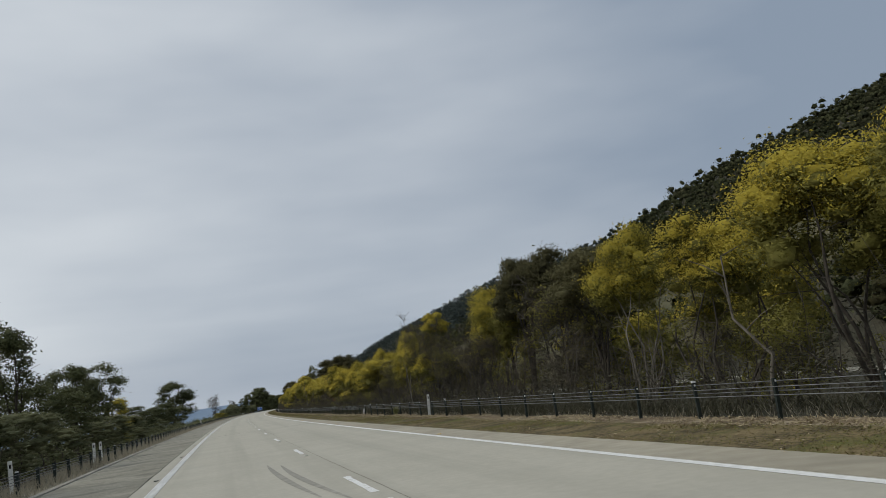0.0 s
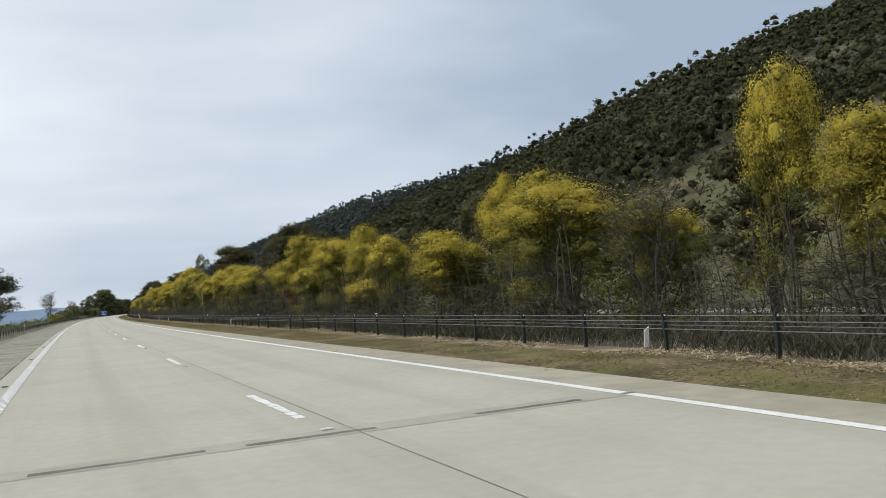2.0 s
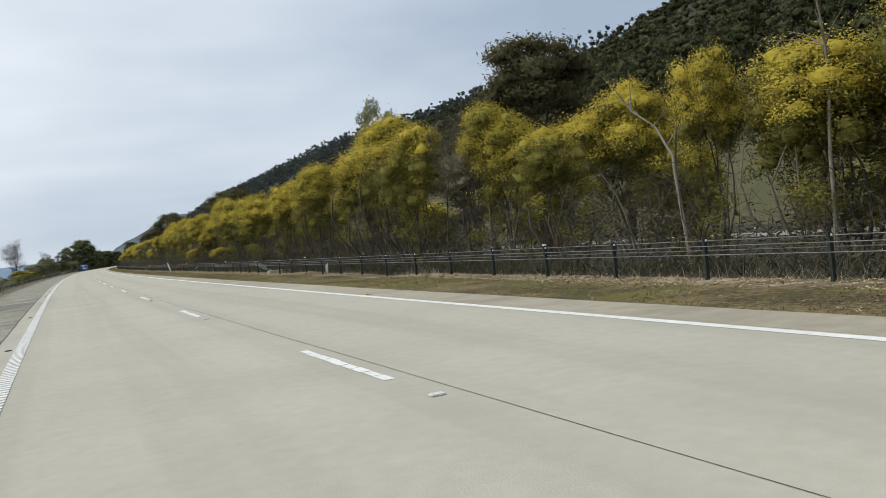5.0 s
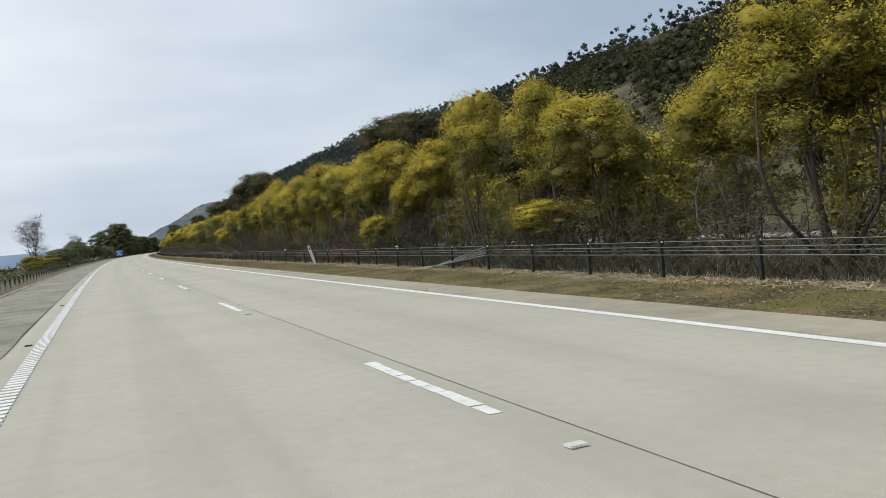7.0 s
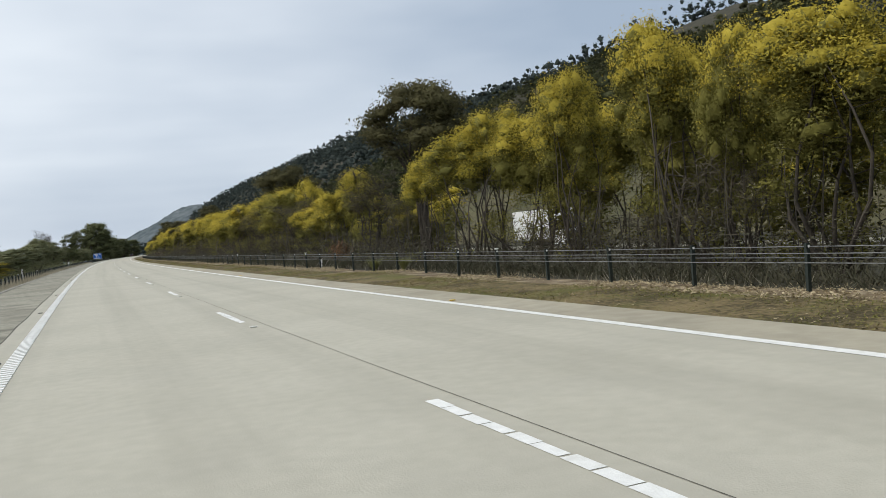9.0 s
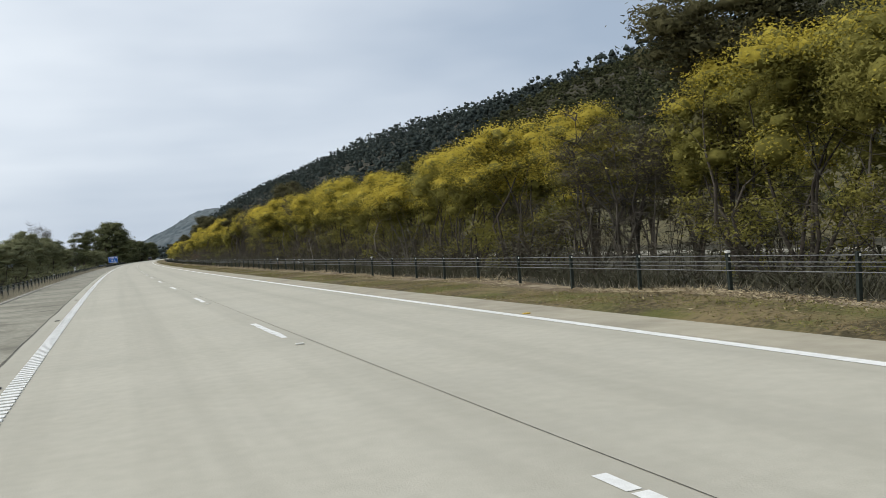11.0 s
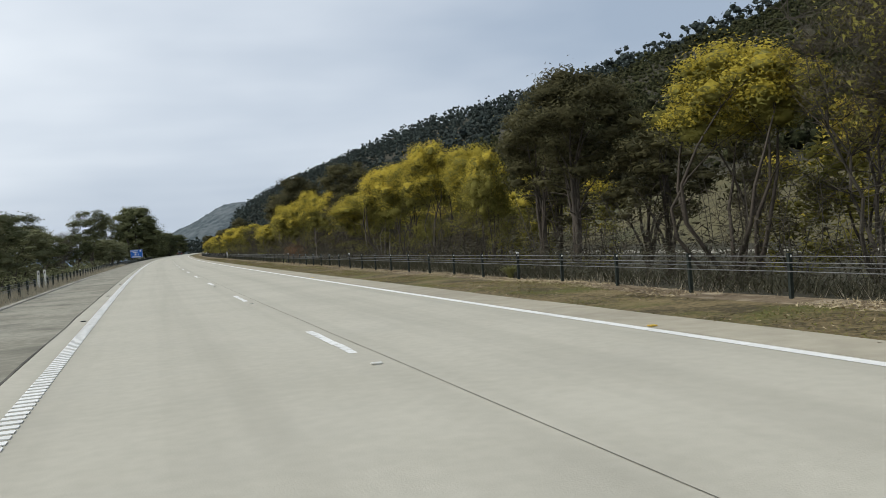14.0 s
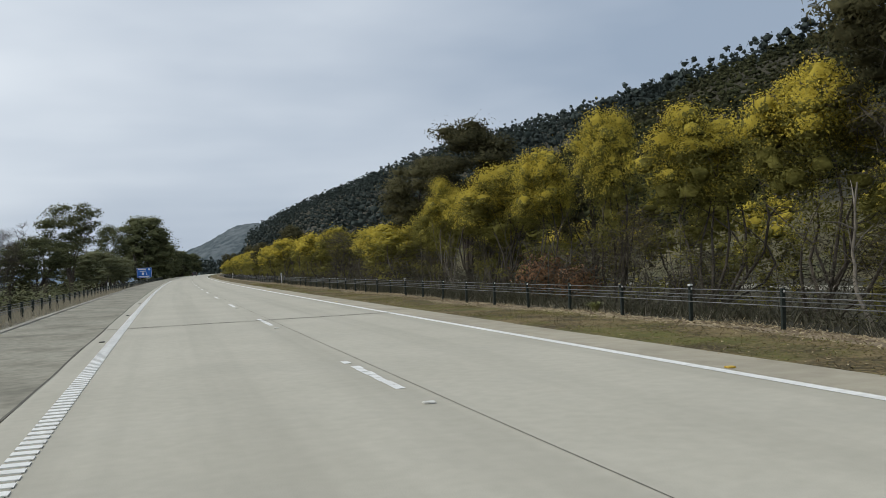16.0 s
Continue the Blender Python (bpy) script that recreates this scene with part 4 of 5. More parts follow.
VALLEY = "trees on the valley side"
KINDS["L"] = [make_tree("roadside_bush", 90 + i, "grey-green bushy shrub behind the valley-side barrier", "bush", VALLEY, LEFTLEAF, low=0.4, puffs=40, count=7500, spread=1.15, size=(0.26, 0.48), long=0.10, wide=0.04) for i in range(3)]
KINDS["Y"] = [make_tree("wattle_bush", 93, "low yellow-flowering wattle bush on the valley side", "bush", VALLEY, LEAF, low=0.4, puffs=30, count=6500, bloom=0.6)]
KINDS["E"] = [make_tree("gum_tree", 95 + i, "dark gum tree with an open crown on the valley side", "tree", VALLEY, EVERGREEN, low=1.2, puffs=44, count=8500, spread=1.15, size=(0.20, 0.38), flat=0.8, r0=0.06, long=0.085, wide=0.045, late=2.2, stems=9, inner=0.3) for i in range(3)]
KINDS["T"] = [make_tree("broad_tree", 99, "broad dense dark green tree beside the road", "tree", VALLEY, EVERGREEN, low=0.2, puffs=95, count=14000, lobes=0, spread=1.0, size=(0.28, 0.46), flat=0.9, r0=0.08, long=0.09, wide=0.06)]
KINDS["N"] = [make_bare("bare_tree", 101, "leafless grey tree on the valley side", VALLEY)]
for k in "LYETN":
    used[k] = 0
plant("E", 24.0, -10.0, 7.5, 3.4)
plant("E", 38.0, -10.5, 8.2, 3.2)
plant("E", 45.0, -9.5, 7.0, 2.6)
plant("L", 18.0, -8.6, 2.4, 2.4)
plant("L", 26.0, -8.4, 2.6, 2.6)
plant("E", 31.0, -9.6, 5.2, 3.0)
plant("L", 34.0, -8.2, 2.6, 2.4)
plant("L", 41.0, -8.2, 2.8, 2.4)
plant("E", 54.0, -9.8, 4.6, 3.0)
plant("E", 60.0, -9.4, 4.2, 2.6)
plant("L", 70.0, -8.4, 2.6, 2.4)
plant("L", 86.0, -8.6, 2.6, 2.2)
plant("E", 100.0, -9.6, 3.6, 2.8)
plant("E", 120.0, -9.8, 3.6, 3.0)
plant("L", 50.0, -8.5, 2.0, 1.9)
plant("E", 68.0, -10.5, 6.6, 2.8)
plant("E", 75.0, -10.0, 6.9, 3.0)
plant("Y", 81.0, -9.0, 4.2, 1.8)
plant("L", 62.0, -8.5, 2.2, 2.2)
plant("L", 93.0, -9.0, 2.4, 2.4)
plant("L", 112.0, -9.0, 2.2, 2.4)
plant("E", 135.0, -9.8, 4.3, 3.4)
plant("E", 168.0, -10.5, 8.8, 5.8)
plant("L", 158.0, -9.5, 4.0, 3.0)
plant("Y", 279.0, -7.8, 2.1, 2.3)
plant("L", 286.0, -8.5, 1.9, 2.4)
plant("L", 296.0, -8.5, 1.8, 2.2)
plant("Y", 306.0, -8.2, 1.8, 2.6)
plant("L", 316.0, -8.5, 2.4, 2.6)
plant("L", 327.0, -8.5, 3.0, 2.6)
plant("L", 336.0, -9.0, 3.3, 2.8)
plant("N", 330.0, -12.0, 8.6, 3.4)
plant("L", 347.0, -8.8, 3.6, 2.8)
plant("L", 358.0, -8.6, 3.8, 3.2)
plant("L", 364.0, -8.4, 4.4, 2.4)
plant("L", 371.0, -8.4, 5.2, 2.5)
plant("L", 380.0, -9.0, 4.6, 2.8)
plant("L", 389.0, -8.8, 4.8, 2.8)
plant("L", 398.0, -9.2, 5.4, 3.0)
plant("N", 408.0, -10.0, 7.2, 2.2)
plant("L", 408.0, -8.8, 4.8, 2.8)
plant("L", 419.0, -8.6, 4.1, 2.8)
plant("E", 429.0, -10.5, 5.6, 3.0)
plant("E", 438.0, -10.5, 4.4, 3.2)
plant("E", 450.0, -10.5, 4.4, 3.2)
plant("N", 461.0, -10.5, 4.8, 2.2)
plant("E", 466.0, -10.5, 3.6, 2.6)
plant("E", 472.0, -9.8, 4.8, 3.2)
plant("E", 480.0, -10.0, 5.0, 3.0)
plant("E", 490.0, -9.2, 8.8, 3.9)
plant("L", 497.0, -9.5, 4.0, 3.0)
plant("L", 508.0, -9.5, 4.6, 3.2)
plant("L", 519.0, -9.5, 5.0, 3.6)
plant("L", 532.0, -9.5, 4.8, 3.4)
plant("L", 545.0, -9.5, 4.6, 3.4)
plant("L", 560.0, -10.0, 4.8, 3.6)
plant("L", 576.0, -10.5, 5.0, 3.8)
plant("E", 604.0, -14.5, 13.0, 5.0)
plant("T", 640.0, -9.5, 17.2, 9.2)
plant("T", 700.0, -11.0, 13.5, 8.0)
plant("T", 770.0, -10.5, 12.5, 7.0)
plant("T", 850.0, -10.5, 13.0, 8.0)
plant("T", 930.0, -9.5, 13.0, 8.0)


# ---- forest on the hill ----
def forest(name, spots, puffs, leaves, label, leaf=0.8, mat=None):
    """A far wood as one mesh: every tree a crown of rough clumps with loose sprays round it, on its own spot."""
    rng = np.random.default_rng(8)
    stock = []
    for k in range(10):
        crown = []
        tall = rng.uniform(0.85, 1.2)
        for j in range(puffs):
            up = (j + rng.random()) / puffs
            wide = 2.2 * math.sin(math.pi * (0.30 + 0.55 * up)) * rng.uniform(0.45, 1.0)
            turn = j * 2.4 + rng.uniform(-0.4, 0.4)
            r = rng.uniform(1.0, 1.6)
            crown.append(((wide * math.cos(turn), wide * math.sin(turn), (1.3 + 6.2 * up) * tall), (r * rng.uniform(0.9, 1.25), r * rng.uniform(0.9, 1.25), r * 0.85)))
        v, f, w = clumps(crown[::2], rng, 0.7, 1, 0.5, 0.6)
        lv, lf, lw = leaves_on(crown, leaves, leaf, leaf * 0.6, rng, 0.5, rough=0.28, stray=0.0)
        w = np.concatenate((w, lw))
        stock.append((np.concatenate((v, lv)), np.concatenate((f, lf + len(v))), w / np.linalg.norm(w, axis=1)[:, None]))
    out, tris, normals = [], [], []
    start = 0
    for i, (x, y, z, sc) in enumerate(spots):
        turn = i * 2.4
        co, si = math.cos(turn), math.sin(turn)
        v, f, w = stock[i % 10]
        v = v * sc
        out.append(np.stack([v[:, 0] * co - v[:, 1] * si + x, v[:, 0] * si + v[:, 1] * co + y, v[:, 2] + z], 1))
        normals.append(np.stack([w[:, 0] * co - w[:, 1] * si, w[:, 0] * si + w[:, 1] * co, w[:, 2]], 1))
        tris.append(f + start)
        start += len(v)
    tagged(add(name, leaf_mass(name, np.concatenate(out), np.concatenate(tris), np.concatenate(normals), mat or HILLLEAF)), label, "forest", kind="stuff")


spots_near, spots_edge, spots_far = [], [], []
rnd = random.Random(11)
for _ in range(42000):
    s, lat = rnd.uniform(30, 760), rnd.uniform(56, 330)
    if (not open_grass(s, lat) or rnd.random() < (0.10 if s < 245 else 0.012)) and len(spots_near) + len(spots_edge) < 9600:
        (spots_edge if lat < 125 else spots_near).append((*along(s, lat, ground_z(s, lat) - 1.5), rnd.uniform(0.58, 0.88) * (1.3 if lat < 125 else 1.0) * (rnd.uniform(1.2, 1.5) if rnd.random() < 0.12 else 1.0)))
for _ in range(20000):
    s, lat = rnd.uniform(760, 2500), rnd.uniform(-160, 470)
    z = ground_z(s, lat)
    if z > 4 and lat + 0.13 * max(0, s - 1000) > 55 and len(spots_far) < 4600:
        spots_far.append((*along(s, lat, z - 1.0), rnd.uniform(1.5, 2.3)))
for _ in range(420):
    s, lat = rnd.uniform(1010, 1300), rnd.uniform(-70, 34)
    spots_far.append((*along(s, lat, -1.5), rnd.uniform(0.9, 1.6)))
for k, stock in KINDS.items():
    for ob in stock[used[k]:]:
        for o in (*ob.children_recursive, ob):
            bpy.data.objects.remove(o)
forest("hill_forest", spots_near, 5, 78, "dark green and brown gum forest covering the hillside", 0.52)
forest("hill_foot_forest", spots_edge, 6, 170, "dark brown-green scrubby gums on the lower hillside", 0.42)
bank = []
for _ in range(620):
    s, lat = rnd.uniform(-30, 640), -rnd.uniform(12, 48)
    small = 0.28 if 175 < s < 335 else 0.55
    bank.append((*along(s, lat, ground_z(s, lat) - 0.6), small * rnd.uniform(0.7, 1.2)))
forest("bank_wood", bank, 6, 130, "dark scrubby trees down the bank towards the valley", 0.4)
forest("far_forest", spots_far, 3, 20, "dark forest on the far slopes with haze painted into its leaves", 0.9, HAZEDLEAF)


# ---- pale leaning saplings in front of the wattles ----
def pale_sapling(s, lat, rise, seed, r0=0.055):
    """rise: steps (along the road, up) from the foot to the tip."""
    rng = np.random.default_rng(seed)
    top = tagged(new("pale_sapling"), "pale leaning sapling trunk with bare branches", "tree", MEDIAN)
    base = ground_z(s, lat)
    pts = [along(s, lat, base - 0.2)] + [along(s + ds, lat + 0.08 * rng.normal(), z) for ds, z in rise]
    fine = []
    for a, b in zip(pts, pts[1:]):
        fine += [a.lerp(b, u) + Vector((rng.normal(), rng.normal(), 0)) * 0.015 for u in (0, 0.33, 0.66)]
    fine.append(pts[-1])
    n = len(fine)
    v, f = tube(fine, [r0 * (1 - 0.75 * i / n) for i in range(n)], 7)
    add("trunk", mesh_of("trunk", v, f, PALEBARK, flat=False), top)
    for i in range(5):
        q = fine[int(rng.integers(n // 2, n))]
        way = Vector((rng.normal(), rng.normal(), abs(rng.normal()) + 0.3)).normalized() * rng.uniform(0.5, 1.2)
        v, f = tube([q, q + way * 0.5 + Vector((0, 0, 0.06)), q + way], [r0 * 0.35, r0 * 0.22, 0.006], 5)
        add("branch", mesh_of("branch", v, f, PALEBARK, flat=False), top)


pale_sapling(139.1, 11.6, ((0.2, 1.2), (0.35, 2.3), (0.8, 3.0), (1.35, 3.4)), 1, 0.05)
pale_sapling(98.9, 12.0, ((-0.12, 1.0), (0.05, 1.9), (0.3, 3.0)), 2, 0.055)
pale_sapling(17.0, 12.0, ((-0.1, 1.0), (0.5, 1.9), (0.9, 3.4)), 3)
pale_sapling(328.1, 11.6, ((0.2, 0.7), (0.9, 1.35), (1.9, 1.9)), 4, 0.045)
pale_sapling(54.4, 11.8, ((-0.1, 1.2), (0.1, 2.6)), 5, 0.05)
pale_sapling(136.7, 13.0, ((0.0, 1.8), (-0.1, 3.5), (-0.3, 4.7)), 6, 0.05)
pale_sapling(216.6, 12.8, ((0.0, 0.9), (0.05, 2.0), (0.4, 3.2)), 7, 0.08)
pale_sapling(411.0, 11.4, ((0.3, 0.5), (0.4, 1.2), (0.2, 2.4)), 8, 0.05)


# ---- distance ----
def far_hill(name, centre, wide, deep, tall, mat, label, seed, canopy=0.0):
    """A far hill as a plain mound."""
    n = 120
    verts, faces = [], []
    for i in range(n + 1):
        for j in range(n + 1):
            u, v = 2 * i / n - 1, 2 * j / n - 1
            d = math.hypot(u, v)
            bump = noise.fractal(Vector((u * 3, v * 3, seed)), 1.0, 2.0, 5)
            z = tall * max(0.0, min(1.0, 1.6 * (1 - d))) ** 0.9 * (1 + 0.13 * bump) - 30 + canopy * noise.noise(Vector((u * 45, v * 45, seed)))
            verts.append((centre[0] + u * wide, centre[1] + v * deep, z))
    for i in range(n):
        for j in range(n):
            a = i * (n + 1) + j
            faces.append((a, a + n + 1, a + n + 2, a + 1))
    tagged(add(name, mesh_of(name, verts, faces, mat, flat=False)), label, "hill", kind="structure")


# mist and blue aerial haze are mixed into both base colours below
HAZEDWOOD = material("haze_painted_forest", (0.075, 0.095, 0.105), (0.15, 0.17, 0.18), 0.05, 1.0, spec=0.0, grain=1.6)
HAZEDHILL = material("haze_painted_hill", (0.20, 0.27, 0.36), (0.26, 0.33, 0.42), 0.004, 1.0, spec=0.0)
far_hill("backdrop_headland", (490, 2450), 420, 500, 138, HAZEDWOOD, "wooded headland with misty haze painted into its colour", 3, 5.0)
far_hill("backdrop_hill", (-1500, 4200), 1500, 500, 78, HAZEDHILL, "low hills far across the valley, painted haze blue", 8)
far_hill("backdrop_hill_low", (-200, 4600), 1200, 400, 70, HAZEDHILL, "low hills far across the valley, painted haze blue", 5)


# ---- undergrowth and ground cover ----
def scatter(name, count, where, shape, mat, label, category, seed):
    """One mesh of many small flat pieces: where gives a place, shape the corners round it."""
    rng = random.Random(seed)
    verts, faces = [], []
    for _ in range(count):
        p = where(rng)
        corners = shape(rng, p)
        o = len(verts)
        verts += corners
        faces.append(tuple(range(o, o + len(corners))))
    tagged(add(name, mesh_of(name, verts, faces, mat)), label, category, kind="stuff")


def near_s(rng):
    return rng.uniform(-5, 490)


def blade(tall, wide, lean):
    def make(rng, p):
        t = rng.uniform(0, 2 * math.pi)
        h = tall * rng.uniform(0.5, 1.4)
        w = Vector((math.cos(t), math.sin(t), 0)) * wide
        tip = Vector((rng.gauss(0, lean) * h, rng.gauss(0, lean) * h, h))
        return [p - w, p + w, p + tip]
    return make


def chip(size):
    def make(rng, p):
        a = Vector((rng.gauss(0, 1), rng.gauss(0, 1), rng.gauss(0, 0.25))).normalized() * size * rng.uniform(0.4, 1.6)
        b = Vector((-a.y, a.x, rng.gauss(0, 0.3) * size)) * rng.uniform(0.2, 0.5)
        p = p + Vector((0, 0, 0.012))
        return [p - a - b, p - a + b, p + a]
    return make


def twig(long, wide):
    def make(rng, p):
        a = Vector((rng.gauss(0, 1), rng.gauss(0, 1), rng.gauss(0.5, 0.9))).normalized() * long * rng.uniform(0.4, 1.5)
        b = a.cross(Vector((rng.gauss(0, 1), rng.gauss(0, 1), rng.gauss(0, 1)))).normalized() * wide
        return [p - b, p + b, p + a]
    return make


def on_ground(low, high, power=1.0, patch=None, bare=0.35):
    def place(rng):
        for _ in range(20):
            s, lat = near_s(rng), low + (high - low) * rng.random() ** power
            if patch is None or noise.noise(Vector((s / 3.5, lat / 1.2, patch))) > rng.uniform(-bare, 0.35):
                break
        return along(s, lat, ground_z(s, lat))
    return place


def leafy(low, high, top):
    def place(rng):
        for _ in range(30):
            s, lat = near_s(rng), rng.uniform(low, high)
            tall = top * max(0.0, 0.68 + 0.9 * noise.noise(Vector((s / 2.2, lat / 1.6, 6))))
            if tall > 0.15:
                break
        return along(s, lat, ground_z(s, lat) + tall * rng.random() ** 0.7)
    return place


scatter("verge_grass", 120000, on_ground(6.98, 9.2, patch=2), blade(0.026, 0.009, 1.7), TURF, "short green and yellowing grass on the verge", "grass", 1)
scatter("dry_verge_grass", 90000, on_ground(7.0, 9.6, patch=9), blade(0.025, 0.009, 1.8), DRYTURF, "short dry straw-coloured grass on the verge", "grass", 2)
scatter("bark_chips", 100000, on_ground(8.75, 9.95, 0.75, patch=5, bare=0.75), chip(0.036), STRAW, "pale straw and bark litter along the barrier", "litter", 3)
scatter("verge_leaves", 9000, on_ground(6.7, 9.2), chip(0.03), STRAW, "pale fallen leaves strewn over the verge", "litter", 34)
scatter("dry_tufts", 20000, on_ground(9.4, 10.6, patch=4), blade(0.07, 0.007, 0.9), STRAW, "dry grass tufts under the wire ropes", "grass", 4)
scatter("fence_litter", 30000, on_ground(9.9, 11.6), twig(0.22, 0.006), BRUSH, "dead twigs and dry litter on the ground under the wire barrier", "litter", 36)
scatter("tall_tufts", 4500, on_ground(9.7, 10.5, patch=14), blade(0.22, 0.007, 0.45), PALEGRASS, "pale upright grass tufts along the barrier", "grass", 35)
scatter("valley_tufts", 34000, on_ground(-6.6, -4.5), blade(0.34, 0.012, 0.4), PALEGRASS, "pale dry grass under the valley-side barrier", "grass", 5)
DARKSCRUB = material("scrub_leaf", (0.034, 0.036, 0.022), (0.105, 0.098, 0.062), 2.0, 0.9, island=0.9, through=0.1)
scatter("fence_undergrowth", 60000, on_ground(10.0, 11.5, patch=21, bare=0.7), blade(0.34, 0.013, 0.7), DARKSCRUB, "dark tangled grass and undergrowth at the foot of the barrier", "scrub", 37)
scatter("verge_thatch", 70000, on_ground(7.0, 10.0), chip(0.022), DRYTURF, "brown dead thatch between the grass of the verge", "litter", 38)
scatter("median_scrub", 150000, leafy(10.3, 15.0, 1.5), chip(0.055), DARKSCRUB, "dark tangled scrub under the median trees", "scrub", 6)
scatter("median_twigs", 60000, leafy(10.5, 15.5, 2.3), twig(0.42, 0.007), BRUSH, "grey-brown tangle of thin dead twigs under the median trees", "scrub", 33)
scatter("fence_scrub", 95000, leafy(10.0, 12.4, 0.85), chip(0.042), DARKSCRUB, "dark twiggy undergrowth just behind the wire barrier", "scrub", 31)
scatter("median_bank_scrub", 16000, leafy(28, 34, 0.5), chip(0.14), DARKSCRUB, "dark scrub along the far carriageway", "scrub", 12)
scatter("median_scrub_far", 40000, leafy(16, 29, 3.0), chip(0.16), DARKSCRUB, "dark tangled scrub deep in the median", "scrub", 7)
scatter("valley_scrub", 26000, leafy(-10, -6.6, 1.5), chip(0.11), LEFTLEAF, "low grey-green scrub down the bank", "scrub", 8)


def build_sticks():
    """Dead saplings, leaning stems and fallen branches under the trees."""
    rng = random.Random(21)
    pieces = []
    for _ in range(2600):
        s, lat = near_s(rng), rng.uniform(10.8, 17)
        foot = along(s, lat, ground_z(s, lat) - 0.05)
        fallen = rng.random() < 0.22
        h = rng.uniform(0.3, 0.8) if fallen else rng.uniform(1.0, 3.4)
        reach = rng.uniform(0.8, 2.2) if fallen else h * abs(rng.gauss(0, 0.28))
        t = rng.uniform(0, 2 * math.pi)
        way = Vector((math.cos(t) * reach, math.sin(t) * reach, h))
        bend = Vector((rng.gauss(0, 0.1), rng.gauss(0, 0.1), 0)) * h
        r = rng.uniform(0.008, 0.022)
        pts = [foot, foot + way * 0.35 + bend, foot + way * 0.7 + bend * 0.7, foot + way]
        pieces.append(tube(pts, [r, r * 0.8, r * 0.55, r * 0.2], 3))
        for _ in range(2):
            q = pts[rng.choice((1, 2))]
            w2 = Vector((rng.gauss(0, 1), rng.gauss(0, 1), rng.uniform(0, 1))).normalized() * rng.uniform(0.3, 0.8)
            pieces.append(tube([q, q + w2], [r * 0.5, r * 0.15], 3))
    v, f = gather(pieces)
    tagged(add("dead_branches", mesh_of("dead_branches", v, f, TWIG)), "grey dead saplings and fallen branches under the trees", "branches", kind="stuff")


build_sticks()


def strappy_plant(s, lat, tall, count, seed):
    rng = random.Random(seed)
    verts, faces = [], []
    for _ in range(count):
        t = rng.uniform(0, 2 * math.pi)
        out = Vector((math.cos(t), math.sin(t), 0))
        side = Vector((-out.y, out.x, 0)) * 0.009
        h, reach = tall * rng.uniform(0.6, 1.1), tall * rng.uniform(0.2, 1.0)
        pts = [out * 0.06 * rng.random() + out * reach * (u ** 1.5) + Vector((0, 0, h * (1.5 * u - 0.75 * u * u))) for u in (0, 0.35, 0.7, 1)]
        o = len(verts)
        for i, p in enumerate(pts):
            w = side * (1 - 0.3 * i)
            verts += [p - w, p + w]
        faces += [(o + 2 * i, o + 2 * i + 1, o + 2 * i + 3, o + 2 * i + 2) for i in range(3)]
    ob = add("grass_clump", mesh_of("grass_clump", verts, faces, GREENBLADE))
    ob.matrix_basis = pose(*along(s, lat, ground_z(s, lat) - 0.02))
    tagged(ob, "clump of long strappy green leaves by the barrier", "plant", "strappy plants by the barrier")


for i, (s, lat, tall) in enumerate(((256.3, 9.92, 0.64), (253.0, 9.92, 0.58), (50.4, 9.92, 0.64), (418.3, 9.92, 0.34), (373.2, 9.95, 0.50))):
    strappy_plant(s, lat, tall, 260, i)


def rust_shrub(s, lat, wide, tall, seed):
    rng = np.random.default_rng(seed)
    top = tagged(new("dead_shrub"), "small rust-brown dead shrub beside the barrier", "shrub", "dead shrubs by the barrier")
    v, f = bare_mesh(rng, 1.0, 0.7, 5, 0.02)
    add("twig_bundle", mesh_of("twig_bundle", v, f, TWIG), top)
    add("leaves", leaf_mesh("leaves", [((0, 0, 0.5), (0.6, 0.6, 0.45))], 1500, 0.075, 0.035, RUSTLEAF, rng, 0.2, inner=0), top)
    top.matrix_basis = pose(*along(s, lat, ground_z(s, lat))) @ Matrix.Diagonal((wide, wide, tall, 1))


for i, (s, lat, wide, tall) in enumerate(((213.6, 10.05, 0.95, 0.8), (425.9, 12.0, 1.5, 1.6), (423.8, 12.2, 1.2, 1.2), (336.2, 10.8, 0.45, 0.5), (267.5, 11.8, 1.0, 1.2))):
    rust_shrub(s, lat, wide, tall, i)


# ---- guide posts and other roadside things ----
def guide_post(tall=0.95):
    top = tagged(new("guide_post"), "white plastic roadside guide post with a reflector", "guide post", "guide posts along the road")
    part("post", boxed(-0.065, -0.012, -0.2, 0.065, 0.012, tall, bevel=0.006), WHITE, top)
    part("reflector", boxed(-0.025, -0.016, tall - 0.22, 0.025, -0.0125, tall - 0.10, bevel=0.001), BLACK, top, "dark reflector")
    return top


def broken_post():
    top = tagged(new("guide_post_stump"), "short broken white guide post by the barrier", "guide post", "broken guide posts")
    bm = boxed(-0.055, -0.014, -0.2, 0.055, 0.014, 0.40, bevel=0.005)
    for v in bm.verts:
        if v.co.z > 0.3:
            v.co.z += v.co.x * 0.7
    part("post", bm, WHITE, top)
    return top


